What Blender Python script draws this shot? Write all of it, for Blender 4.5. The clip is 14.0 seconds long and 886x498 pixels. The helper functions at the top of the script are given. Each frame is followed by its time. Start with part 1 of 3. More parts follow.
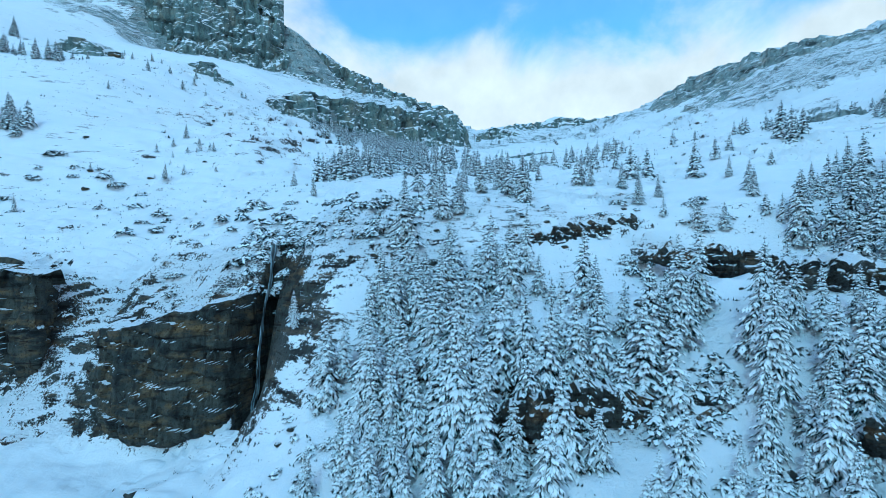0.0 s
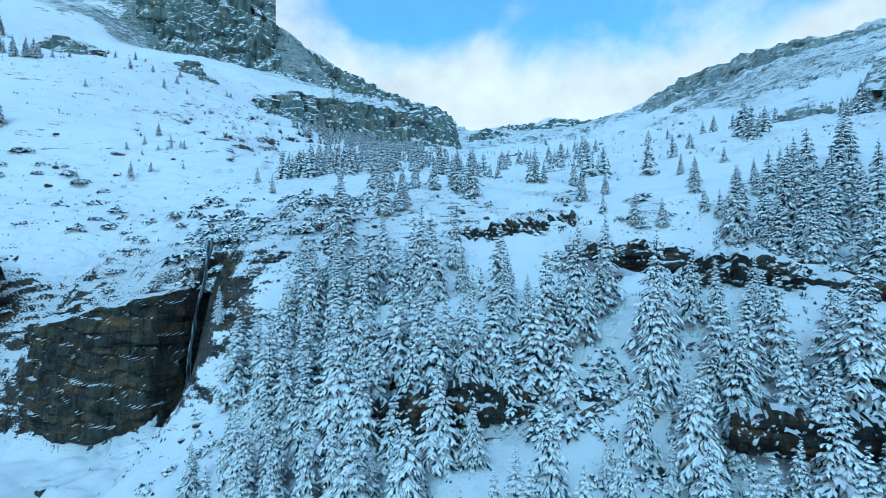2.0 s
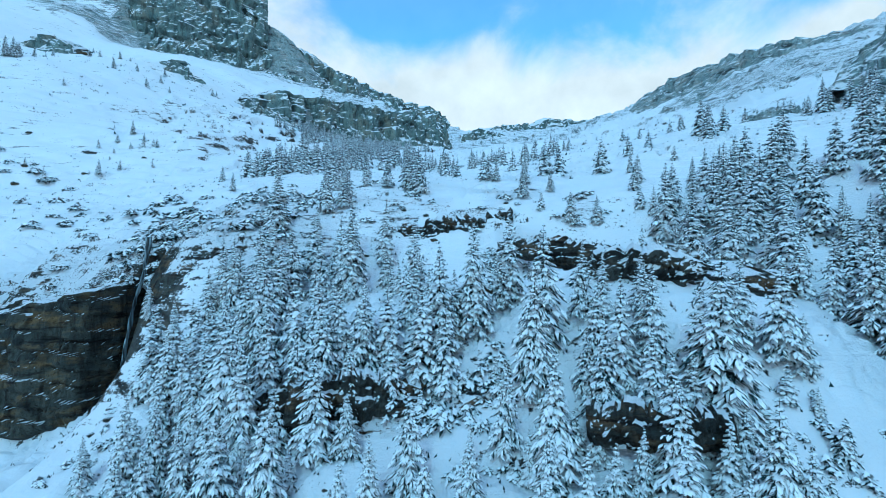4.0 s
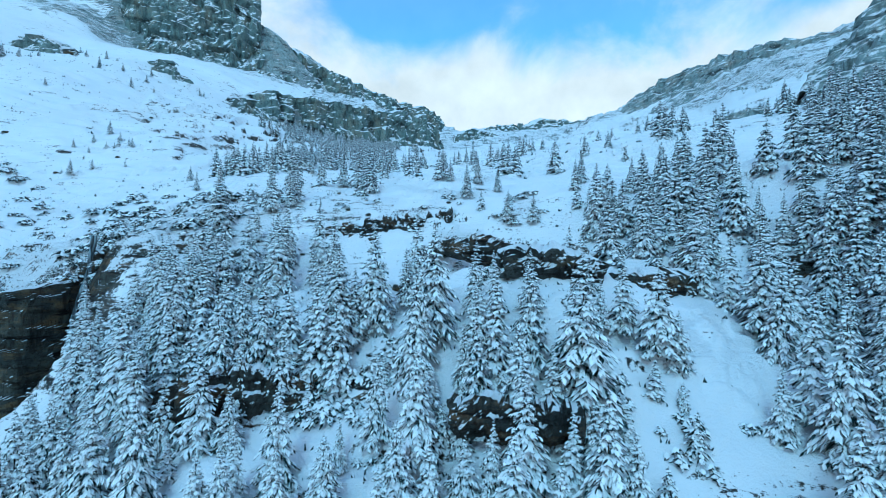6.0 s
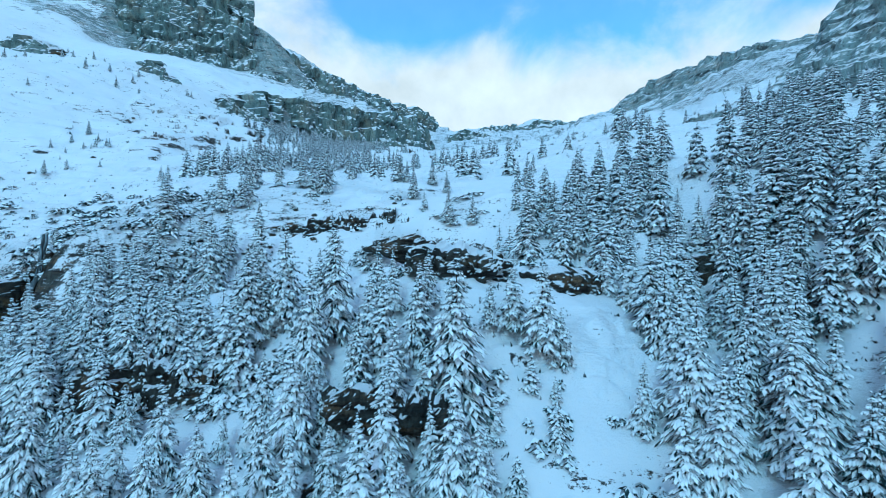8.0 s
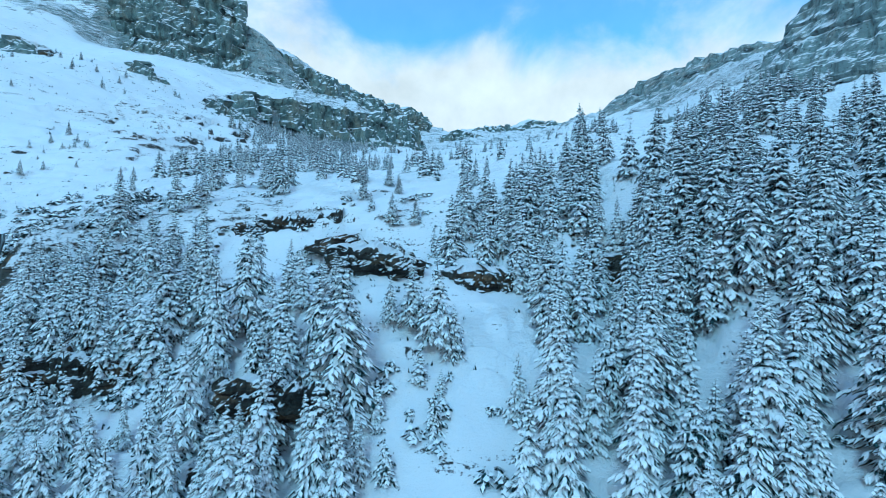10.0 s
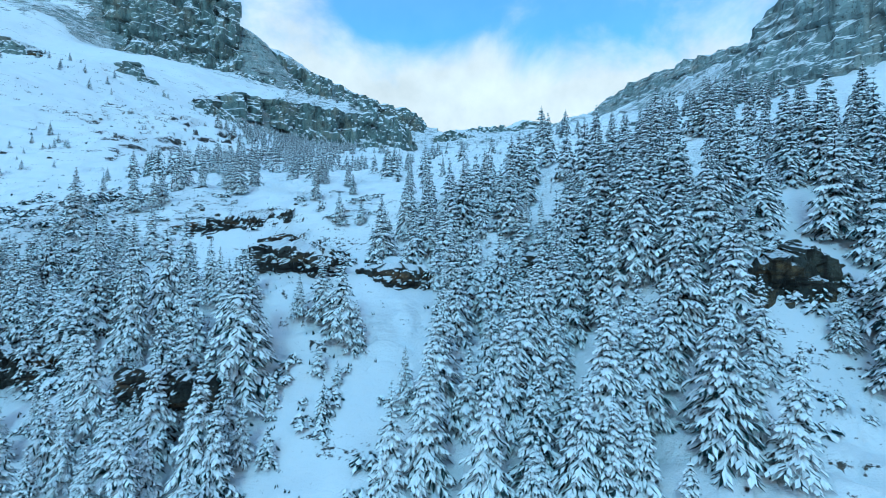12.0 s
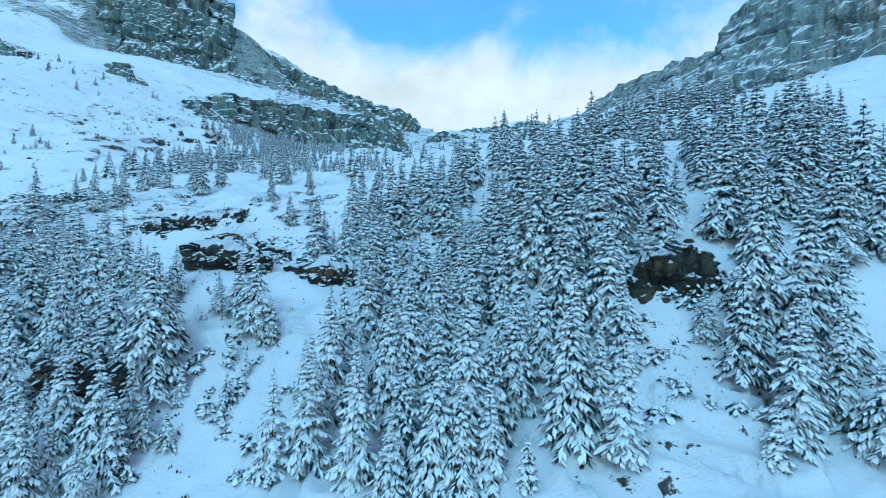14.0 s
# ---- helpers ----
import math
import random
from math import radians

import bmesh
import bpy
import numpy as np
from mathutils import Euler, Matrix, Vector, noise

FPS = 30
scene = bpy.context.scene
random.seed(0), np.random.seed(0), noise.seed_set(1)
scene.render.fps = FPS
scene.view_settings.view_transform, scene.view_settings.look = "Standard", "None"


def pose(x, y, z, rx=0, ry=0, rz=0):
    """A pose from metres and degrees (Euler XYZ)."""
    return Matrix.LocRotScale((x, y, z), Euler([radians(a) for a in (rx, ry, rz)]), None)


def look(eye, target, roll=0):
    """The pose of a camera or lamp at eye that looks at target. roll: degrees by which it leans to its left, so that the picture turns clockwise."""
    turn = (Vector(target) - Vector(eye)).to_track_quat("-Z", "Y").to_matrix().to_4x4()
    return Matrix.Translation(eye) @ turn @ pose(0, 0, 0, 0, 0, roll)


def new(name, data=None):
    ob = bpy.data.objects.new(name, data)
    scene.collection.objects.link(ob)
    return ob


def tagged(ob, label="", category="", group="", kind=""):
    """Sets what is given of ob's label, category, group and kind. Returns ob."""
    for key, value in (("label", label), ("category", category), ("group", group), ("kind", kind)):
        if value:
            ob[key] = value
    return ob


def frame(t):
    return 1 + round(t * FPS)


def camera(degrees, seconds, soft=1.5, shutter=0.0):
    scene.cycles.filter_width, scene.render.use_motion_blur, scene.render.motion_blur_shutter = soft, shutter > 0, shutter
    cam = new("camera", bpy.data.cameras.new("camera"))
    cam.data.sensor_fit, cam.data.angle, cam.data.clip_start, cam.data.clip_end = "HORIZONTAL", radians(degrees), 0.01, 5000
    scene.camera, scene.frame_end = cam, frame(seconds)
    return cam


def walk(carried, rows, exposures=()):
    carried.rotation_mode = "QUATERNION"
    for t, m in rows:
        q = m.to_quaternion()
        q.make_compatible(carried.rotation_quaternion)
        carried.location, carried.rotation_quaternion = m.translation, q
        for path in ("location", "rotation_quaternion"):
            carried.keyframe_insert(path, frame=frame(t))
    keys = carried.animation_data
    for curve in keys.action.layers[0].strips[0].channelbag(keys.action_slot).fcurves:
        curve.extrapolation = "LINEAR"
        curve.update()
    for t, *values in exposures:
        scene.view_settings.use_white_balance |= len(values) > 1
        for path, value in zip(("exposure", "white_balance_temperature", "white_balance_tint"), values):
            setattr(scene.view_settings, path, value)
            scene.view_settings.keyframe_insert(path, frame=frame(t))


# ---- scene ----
cam = camera(85.1, 14.0, soft=0.5)
METRES, EYE, TILT, LEAN, TURN = 100.0, 40.0, 0.0, 0.0, 0.0
ROWS = [
    (0.0, 0.0, 0.0, 0.0, 0.0, 0.0, -0.0),
    (0.5, 0.0371, 0.0045, -0.0026, -0.01, 0.03, -0.04),
    (1.0, 0.0743, 0.0081, -0.0057, 0.01, 0.06, -0.09),
    (1.5, 0.1115, 0.0105, -0.0082, 0.02, 0.08, -0.13),
    (2.0, 0.1481, 0.0117, -0.0113, -0.01, 0.13, -0.18),
    (2.5, 0.1847, 0.0119, -0.0136, -0.02, 0.14, -0.23),
    (3.0, 0.222, 0.011, -0.0154, 0.01, 0.14, -0.25),
    (5.5, 0.4018, -0.0003, -0.0208, 0.01, 0.26, -0.4),
    (6.0, 0.4377, -0.005, -0.0203, 0.08, 0.19, -0.43),
    (6.5, 0.4727, -0.0099, -0.0208, 0.06, 0.22, -0.46),
    (7.0, 0.5075, -0.0155, -0.0213, 0.04, 0.26, -0.5),
    (7.5, 0.5433, -0.0223, -0.0199, 0.11, 0.17, -0.51),
    (8.0, 0.5756, -0.0286, -0.02, 0.08, 0.21, -0.54),
    (10.5, 0.7445, -0.07, -0.02, 0.02, 0.21, -0.67),
    (11.0, 0.7786, -0.0779, -0.0202, 0.03, 0.23, -0.71),
    (11.5, 0.8123, -0.0864, -0.0208, 0.02, 0.24, -0.75),
    (12.0, 0.8464, -0.0953, -0.0208, 0.03, 0.24, -0.78),
    (12.5, 0.8803, -0.1044, -0.0213, -0.04, 0.31, -0.81),
    (13.0, 0.9143, -0.114, -0.0213, -0.03, 0.31, -0.83),
    (13.5, 0.9482, -0.1244, -0.0217, -0.03, 0.3, -0.85),
    (14.0, 0.9822, -0.1348, -0.022, 0.02, 0.28, -0.87),
]
EXPOSURE, KELVIN, TINT = 0.5, 3540.0, -32.5
walk(cam, [(t, pose(0, 0, EYE, TILT, LEAN, TURN) @ pose(METRES * x, METRES * y, METRES * z, 90 + pitch, roll, yaw)) for t, x, y, z, yaw, pitch, roll in ROWS],
     exposures=[(0.0, EXPOSURE, KELVIN, TINT), (14.0, EXPOSURE, KELVIN, TINT)])

# ---- sky and light ----
SUN_ELEV, SUN_AZ = radians(42), radians(195)


def build_sky():
    world = bpy.data.worlds.new("sky")
    scene.world = world
    world.use_nodes = True
    nt = world.node_tree
    nt.nodes.clear()
    N, L = nt.nodes.new, nt.links.new
    out, bg = N("ShaderNodeOutputWorld"), N("ShaderNodeBackground")
    sky = N("ShaderNodeTexSky")
    sky.sky_type, sky.sun_disc = "NISHITA", False
    sky.sun_elevation, sky.sun_rotation = SUN_ELEV, SUN_AZ
    sky.altitude, sky.ozone_density, sky.dust_density = 1500, 0.7, 1.5
    tc = N("ShaderNodeTexCoord")
    # cloud cover: thick towards the horizon, broken overhead, with a clear window up the valley
    sep = N("ShaderNodeSeparateXYZ")
    L(tc.outputs["Generated"], sep.inputs[0])
    n1 = N("ShaderNodeTexNoise")
    n1.inputs["Scale"].default_value, n1.inputs["Detail"].default_value, n1.inputs["Roughness"].default_value = 4.2, 8, 0.55
    n1.inputs["Distortion"].default_value = 0.3
    L(tc.outputs["Generated"], n1.inputs["Vector"])
    low = N("ShaderNodeMapRange")
    low.inputs["From Min"].default_value, low.inputs["From Max"].default_value = 0.22, 0.42
    low.inputs["To Min"].default_value, low.inputs["To Max"].default_value = 0.55, -0.04
    L(sep.outputs["Z"], low.inputs["Value"])
    dot = N("ShaderNodeVectorMath")
    dot.operation = "DOT_PRODUCT"
    dot.inputs[1].default_value = Vector((0.27, 1.0, 0.52)).normalized()
    L(tc.outputs["Generated"], dot.inputs[0])
    hole = N("ShaderNodeMapRange")
    hole.inputs["From Min"].default_value, hole.inputs["From Max"].default_value = 0.86, 0.985
    hole.inputs["To Min"].default_value, hole.inputs["To Max"].default_value = 0.0, -0.09
    L(dot.outputs["Value"], hole.inputs["Value"])
    a1, a2 = N("ShaderNodeMath"), N("ShaderNodeMath")
    a1.operation = a2.operation = "ADD"
    L(n1.outputs["Fac"], a1.inputs[0]), L(low.outputs["Result"], a1.inputs[1])
    L(a1.outputs[0], a2.inputs[0]), L(hole.outputs["Result"], a2.inputs[1])
    cover = N("ShaderNodeMapRange")
    cover.interpolation_type = "SMOOTHSTEP"
    cover.inputs["From Min"].default_value, cover.inputs["From Max"].default_value = 0.36, 0.70
    cover.inputs["To Min"].default_value = 0.16
    L(a2.outputs[0], cover.inputs["Value"])
    gain = N("ShaderNodeMix")
    gain.data_type, gain.blend_type = "RGBA", "MULTIPLY"
    gain.inputs["Factor"].default_value = 1
    L(sky.outputs[0], gain.inputs["A"])
    gain.inputs["B"].default_value = (SKY_GAIN, SKY_GAIN, SKY_GAIN, 1)
    mix = N("ShaderNodeMix")
    mix.data_type = "RGBA"
    L(cover.outputs["Result"], mix.inputs["Factor"])
    L(gain.outputs["Result"], mix.inputs["A"])
    n2 = N("ShaderNodeTexNoise")
    n2.inputs["Scale"].default_value, n2.inputs["Detail"].default_value, n2.inputs["Roughness"].default_value = 9.0, 7, 0.55
    L(tc.outputs["Generated"], n2.inputs["Vector"])
    body = N("ShaderNodeMix")
    body.data_type = "RGBA"
    L(n2.outputs["Fac"], body.inputs["Factor"])
    body.inputs["A"].default_value, body.inputs["B"].default_value = [c * 0.62 for c in CLOUD[:3]] + [1], [c * 1.25 for c in CLOUD[:3]] + [1]
    L(body.outputs["Result"], mix.inputs["B"])
    L(mix.outputs["Result"], bg.inputs["Color"])
    bg.inputs["Strength"].default_value = SKY_STRENGTH
    L(bg.outputs[0], out.inputs["Surface"])


SKY_STRENGTH, SKY_GAIN = 0.085, 1.7
CLOUD = (11.3, 6.9, 5.3, 1)
build_sky()
sun = new("sun", bpy.data.lights.new("sun", "SUN"))
sun.data.energy, sun.data.angle, sun.data.color = 0.52, radians(14), (1.0, 0.90, 0.80)
sun.matrix_basis = look((0, 0, 300), (-math.sin(SUN_AZ) * 100, -math.cos(SUN_AZ) * 100, 300 - 100 * math.tan(SUN_ELEV)))


# ---- materials ----
def material(name):
    m = bpy.data.materials.new(name)
    m.use_nodes = True
    nt = m.node_tree
    return m, nt, nt.nodes["Principled BSDF"], nt.nodes.new, nt.links.new


def noise_node(nt, scale, detail=5, rough=0.6, stretch=None, coords="Object"):
    tc, n = nt.nodes.new("ShaderNodeTexCoord"), nt.nodes.new("ShaderNodeTexNoise")
    n.inputs["Scale"].default_value, n.inputs["Detail"].default_value, n.inputs["Roughness"].default_value = scale, detail, rough
    if stretch:
        mp = nt.nodes.new("ShaderNodeMapping")
        mp.inputs["Scale"].default_value = stretch
        nt.links.new(tc.outputs[coords], mp.inputs[0])
        nt.links.new(mp.outputs[0], n.inputs["Vector"])
    else:
        nt.links.new(tc.outputs[coords], n.inputs["Vector"])
    return n.outputs["Fac"]


def ramp(nt, src, stops):
    r = nt.nodes.new("ShaderNodeValToRGB")
    while len(r.color_ramp.elements) < len(stops):
        r.color_ramp.elements.new(0.5)
    for e, (p, c) in zip(r.color_ramp.elements, stops):
        e.position, e.color = p, (*c, 1)
    nt.links.new(src, r.inputs[0])
    return r.outputs["Color"]


def calc(nt, op, a, b):
    n = nt.nodes.new("ShaderNodeMath")
    n.operation = op
    for i, v in enumerate((a, b)):
        if isinstance(v, (int, float)):
            n.inputs[i].default_value = v
        else:
            nt.links.new(v, n.inputs[i])
    return n.outputs[0]


def mixed(nt, fac, a, b):
    n = nt.nodes.new("ShaderNodeMix")
    n.data_type = "RGBA"
    nt.links.new(fac, n.inputs["Factor"])
    for key, v in (("A", a), ("B", b)):
        if isinstance(v, tuple):
            n.inputs[key].default_value = (*v, 1)
        else:
            nt.links.new(v, n.inputs[key])
    return n.outputs["Result"]


def rough_bump(nt, bsdf, height, strength, distance):
    b = nt.nodes.new("ShaderNodeBump")
    b.inputs["Strength"].default_value, b.inputs["Distance"].default_value = strength, distance
    nt.links.new(height, b.inputs["Height"])
    nt.links.new(b.outputs[0], bsdf.inputs["Normal"])


def snowy_rock(name, rock_a, rock_b, stain, lo, hi, scale, bump=0.6, strata=4.0, streaks=1.0, shy=0.0, speck=0.5, crack=0.45):
    """Rock that carries snow wherever it faces up; scale: metres across the coarse grain."""
    m, nt, bsdf, N, L = material(name)
    geo, sep = N("ShaderNodeNewGeometry"), N("ShaderNodeSeparateXYZ")
    L(geo.outputs["Normal"], sep.inputs[0])
    fine = noise_node(nt, 6.0 / scale, 8, 0.68)
    patch = noise_node(nt, 0.5 / scale, 7, 0.65)
    layer = noise_node(nt, 0.4 / scale, 9, 0.7, (1, 1, strata))
    bedding = noise_node(nt, 0.8 / scale, 5, 0.6, (0.4, 0.4, 0.9 * strata))
    runs = noise_node(nt, 2.2 / scale, 5, 0.6, (1, 1, 0.12))
    col = mixed(nt, ramp(nt, patch, [(0.36, (0, 0, 0)), (0.64, (1, 1, 1))]), rock_a, rock_b)
    col = mixed(nt, ramp(nt, layer, [(0.50, (0, 0, 0)), (0.66, (1, 1, 1))]), col, stain)
    dark = tuple(c * 0.22 for c in rock_b)
    col = mixed(nt, ramp(nt, runs, [(0.50, (0, 0, 0)), (0.66, (0.7, 0.7, 0.7))]), col, dark)
    col = mixed(nt, ramp(nt, bedding, [(crack - 0.11, (1, 1, 1)), (crack, (0, 0, 0))]), col, dark)
    col = mixed(nt, ramp(nt, fine, [(0.32, (1, 1, 1)), (0.46, (0, 0, 0))]), col, dark)
    region = ramp(nt, noise_node(nt, 0.11 / scale, 4, 0.55), [(0.40, (0.12, 0.12, 0.12)), (0.58, (1, 1, 1))])
    streak = noise_node(nt, 0.55 / scale, 9, 0.72, (0.55, 0.8, 3.2))
    up = calc(nt, "ADD", sep.outputs["Z"], calc(nt, "MULTIPLY", calc(nt, "SUBTRACT", fine, 0.5), speck))
    up = calc(nt, "ADD", up, calc(nt, "MULTIPLY", calc(nt, "MULTIPLY", calc(nt, "SUBTRACT", streak, 0.5 + shy), streaks), region))
    mr = N("ShaderNodeMapRange")
    mr.interpolation_type = "SMOOTHSTEP"
    mr.inputs["From Min"].default_value, mr.inputs["From Max"].default_value = lo, hi
    L(up, mr.inputs["Value"])
    white = mixed(nt, patch, (0.74, 0.77, 0.80), (0.84, 0.86, 0.88))
    L(mixed(nt, mr.outputs["Result"], col, white), bsdf.inputs["Base Color"])
    bsdf.inputs["Roughness"].default_value = 0.8
    bsdf.inputs["Specular IOR Level"].default_value = 0.25
    rough_bump(nt, bsdf, calc(nt, "ADD", fine, calc(nt, "MULTIPLY", layer, 1.6)), bump, 0.16 * scale)
    return m


M_GROUND = snowy_rock("snow_ground", (0.09, 0.09, 0.08), (0.03, 0.034, 0.034), (0.12, 0.10, 0.07), 0.50, 0.60, 4.0, 0.45, streaks=1.9, shy=0.02, speck=0.9)
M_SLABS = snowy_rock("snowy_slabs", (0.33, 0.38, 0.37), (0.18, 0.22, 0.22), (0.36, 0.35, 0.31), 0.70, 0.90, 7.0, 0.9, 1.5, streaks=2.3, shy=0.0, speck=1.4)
M_LEDGE = snowy_rock("snowy_ledges", (0.075, 0.078, 0.066), (0.018, 0.022, 0.022), (0.14, 0.10, 0.055), 0.64, 0.78, 3.0, 0.9, streaks=2.0, speck=1.0)
M_BROW = snowy_rock("snow_plastered_rock", (0.09, 0.092, 0.08), (0.022, 0.026, 0.026), (0.12, 0.10, 0.06), 0.30, 0.46, 3.0, 0.9, streaks=2.0, speck=1.0)
M_CLIFF = snowy_rock("brown_cliff", (0.085, 0.088, 0.070), (0.022, 0.028, 0.029), (0.15, 0.11, 0.05), 0.78, 0.92, 3.0, 1.0, 3.0, streaks=1.2, speck=0.7)
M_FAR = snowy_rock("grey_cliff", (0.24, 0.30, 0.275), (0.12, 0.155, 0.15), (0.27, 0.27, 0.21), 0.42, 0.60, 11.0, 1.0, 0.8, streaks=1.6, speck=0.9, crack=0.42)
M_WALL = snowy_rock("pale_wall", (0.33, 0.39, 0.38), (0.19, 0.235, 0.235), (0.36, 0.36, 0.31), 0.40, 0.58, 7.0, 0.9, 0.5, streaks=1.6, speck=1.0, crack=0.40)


def needle_material():
    m, nt, bsdf, N, L = material("needles")
    n = noise_node(nt, 4.5, 6, 0.7)
    L(ramp(nt, n, [(0.42, (0.003, 0.012, 0.013)), (0.57, (0.014, 0.040, 0.043)), (0.72, (0.36, 0.47, 0.51))]), bsdf.inputs["Base Color"])
    bsdf.inputs["Roughness"].default_value = 0.75
    return m


def frost_material():
    m, nt, bsdf, N, L = material("branch_snow")
    n = noise_node(nt, 2.6, 6, 0.7)
    L(ramp(nt, n, [(0.25, (0.08, 0.14, 0.15)), (0.32, (0.86, 0.90, 0.92)), (0.7, (0.93, 0.95, 0.96))]), bsdf.inputs["Base Color"])
    bsdf.inputs["Roughness"].default_value = 0.8
    bsdf.inputs["Specular IOR Level"].default_value = 0.2
    return m


def bark_material():
    m, nt, bsdf, N, L = material("bark")
    n = noise_node(nt, 6.0, 5, 0.6, (1, 1, 0.2))
    L(ramp(nt, n, [(0.35, (0.02, 0.018, 0.016)), (0.65, (0.07, 0.06, 0.052))]), bsdf.inputs["Base Color"])
    bsdf.inputs["Roughness"].default_value = 0.9
    rough_bump(nt, bsdf, n, 0.6, 0.03)
    return m


M_NEEDLE, M_FROST, M_BARK = needle_material(), frost_material(), bark_material()


# ---- noise for shapes ----
def hashed(ix, iy, iz, seed):
    h = (ix.astype(np.int64) * 374761393 + iy.astype(np.int64) * 668265263 + iz.astype(np.int64) * 2147483647 + seed * 1274126177) & 0xFFFFFFFF
    h = ((h ^ (h >> 13)) * 1274126177) & 0xFFFFFFFF
    h = ((h ^ (h >> 16)) * 2246822519) & 0xFFFFFFFF
    return ((h ^ (h >> 15)) & 0xFFFFFF) / float(0xFFFFFF) * 2 - 1


def value_noise(x, y, z, seed=0):
    fx, fy, fz = np.floor(x), np.floor(y), np.floor(z)
    ux, uy, uz = x - fx, y - fy, z - fz
    ux, uy, uz = [u * u * (3 - 2 * u) for u in (ux, uy, uz)]
    total = 0
    for a in (0, 1):
        for b in (0, 1):
            for c in (0, 1):
                total = total + hashed(fx + a, fy + b, fz + c, seed) * (ux if a else 1 - ux) * (uy if b else 1 - uy) * (uz if c else 1 - uz)
    return total


def fbm(x, y, z, octaves=4, seed=0, gain=0.5):
    x, y, z = np.broadcast_arrays(np.asarray(x, float), np.asarray(y, float), np.asarray(z, float))
    total, amp = 0, 1.0
    for o in range(octaves):
        total = total + amp * value_noise(x * 2 ** o + 13.7 * o, y * 2 ** o + 7.1 * o, z * 2 ** o, seed + o)
        amp *= gain
    return total


def smooth(a, b, v):
    t = np.clip((v - a) / (b - a), 0, 1)
    return t * t * (3 - 2 * t)


# ---- the lie of the land: cross-sections up the slope, (distance, height) at each station along it ----
SECTIONS = []


def station(x, *profile):
    SECTIONS.append((x, profile))


station(-900, (-300, -60), (40, 60), (220, 200), (450, 380), (800, 560), (1400, 640))
station(-560, (-300, -60), (40, 10), (220, 130), (330, 215), (450, 275), (700, 395), (795, 436), (850, 500), (1000, 530), (1400, 570))
station(-420, (-300, -60), (40, -20), (120, 10), (220, 100), (330, 185), (450, 235), (700, 322), (780, 348), (835, 450), (1000, 480), (1400, 520))
station(-270, (-300, -60), (40, -10), (110, 8), (160, 45), (220, 95), (330, 172), (450, 215), (640, 282), (780, 328), (835, 430), (1000, 440), (1400, 500))
station(-140, (-300, -60), (50, -12), (98, 1), (111, 5), (122, 32), (150, 42), (199, 60), (219, 73), (269, 102), (414, 150), (545, 184), (566, 214), (700, 266), (905, 314), (935, 366), (1000, 380), (1400, 430))
station(-108, (-300, -60), (50, -10), (98, 0), (116, 3), (124, 18), (130, 31), (142, 36), (158, 46), (199, 62), (219, 72), (269, 101), (414, 138), (570, 178), (592, 213), (700, 258), (938, 312), (968, 360), (1000, 370), (1400, 410))
station(-90, (-300, -60), (50, -9), (98, -3), (108, 2), (115, 9), (124, 18), (142, 32), (158, 44), (199, 64), (250, 84), (414, 132), (590, 175), (612, 213), (700, 252), (960, 310), (990, 355), (1400, 395))
station(-76, (-300, -60), (50, -9), (96, -5), (104, -3), (109, 6), (113, 18), (122, 27), (144, 42), (199, 65), (280, 92), (414, 128), (600, 173), (622, 212), (700, 249), (975, 309), (1005, 350), (1400, 388))
station(-60, (-300, -60), (50, -8), (92, -5), (100, -4), (105, 2), (109, 19), (114, 24), (126, 34), (144, 44), (199, 66), (300, 95), (414, 124), (612, 172), (632, 212), (700, 246), (988, 308), (1015, 348), (1400, 380))
station(-42, (-300, -60), (50, -5), (85, -1), (99, 2), (105, 6), (109, 24), (114, 32), (130, 42), (144, 47), (200, 68), (414, 121), (630, 173), (650, 212), (700, 236), (1000, 308), (1035, 348), (1400, 380))
station(-30, (-300, -60), (50, -3), (68, 4), (80, 8), (95, 16), (103, 28), (109, 39), (137, 51), (200, 70), (414, 119), (640, 174), (660, 212), (700, 226), (1010, 306), (1050, 346), (1400, 380))
station(-22, (-300, -60), (50, -1), (68, 8), (80, 13), (95, 25), (109, 40), (137, 52), (200, 70), (414, 118), (650, 175), (670, 212), (700, 220), (1020, 305), (1055, 345), (1400, 380))
station(20, (-300, -60), (40, 6), (60, 14), (66, 20), (79, 27), (95, 32), (108, 39), (114, 45), (128, 53), (200, 68), (414, 115), (668, 180), (700, 184), (1100, 300), (1170, 330), (1400, 370))
station(60, (-300, -60), (41, 10), (57, 23), (63, 30), (68, 33.5), (75, 37.5), (85, 36.5), (93, 31), (101, 34), (107, 41), (117, 51), (128, 54), (200, 72), (414, 114), (590, 144), (612, 158), (668, 174), (1100, 300), (1170, 340), (1400, 370))
station(100, (-300, -60), (40, 14), (49, 19), (66, 25), (77, 29.5), (82, 33), (88, 42), (117, 58), (200, 82), (414, 119), (578, 144), (602, 159), (668, 178), (1100, 305), (1400, 370))
station(118, (-300, -60), (30, 17), (40, 22), (46, 25), (51, 30), (55, 37), (62, 39.5), (74, 44), (87, 51), (117, 62), (200, 85), (238, 91), (414, 121), (578, 146), (602, 161), (668, 180), (1100, 308), (1400, 375))
station(135, (-300, -60), (30, 17), (40, 23), (48, 29), (56, 36), (62, 40), (74, 50), (87, 56), (117, 66), (200, 88), (238, 94), (414, 124), (580, 149), (604, 163), (668, 182), (1100, 310), (1400, 380))
station(200, (-300, -60), (30, 24), (60, 45), (100, 70), (150, 92), (200, 100), (240, 104), (414, 140), (570, 172), (655, 190), (1100, 318), (1400, 400))
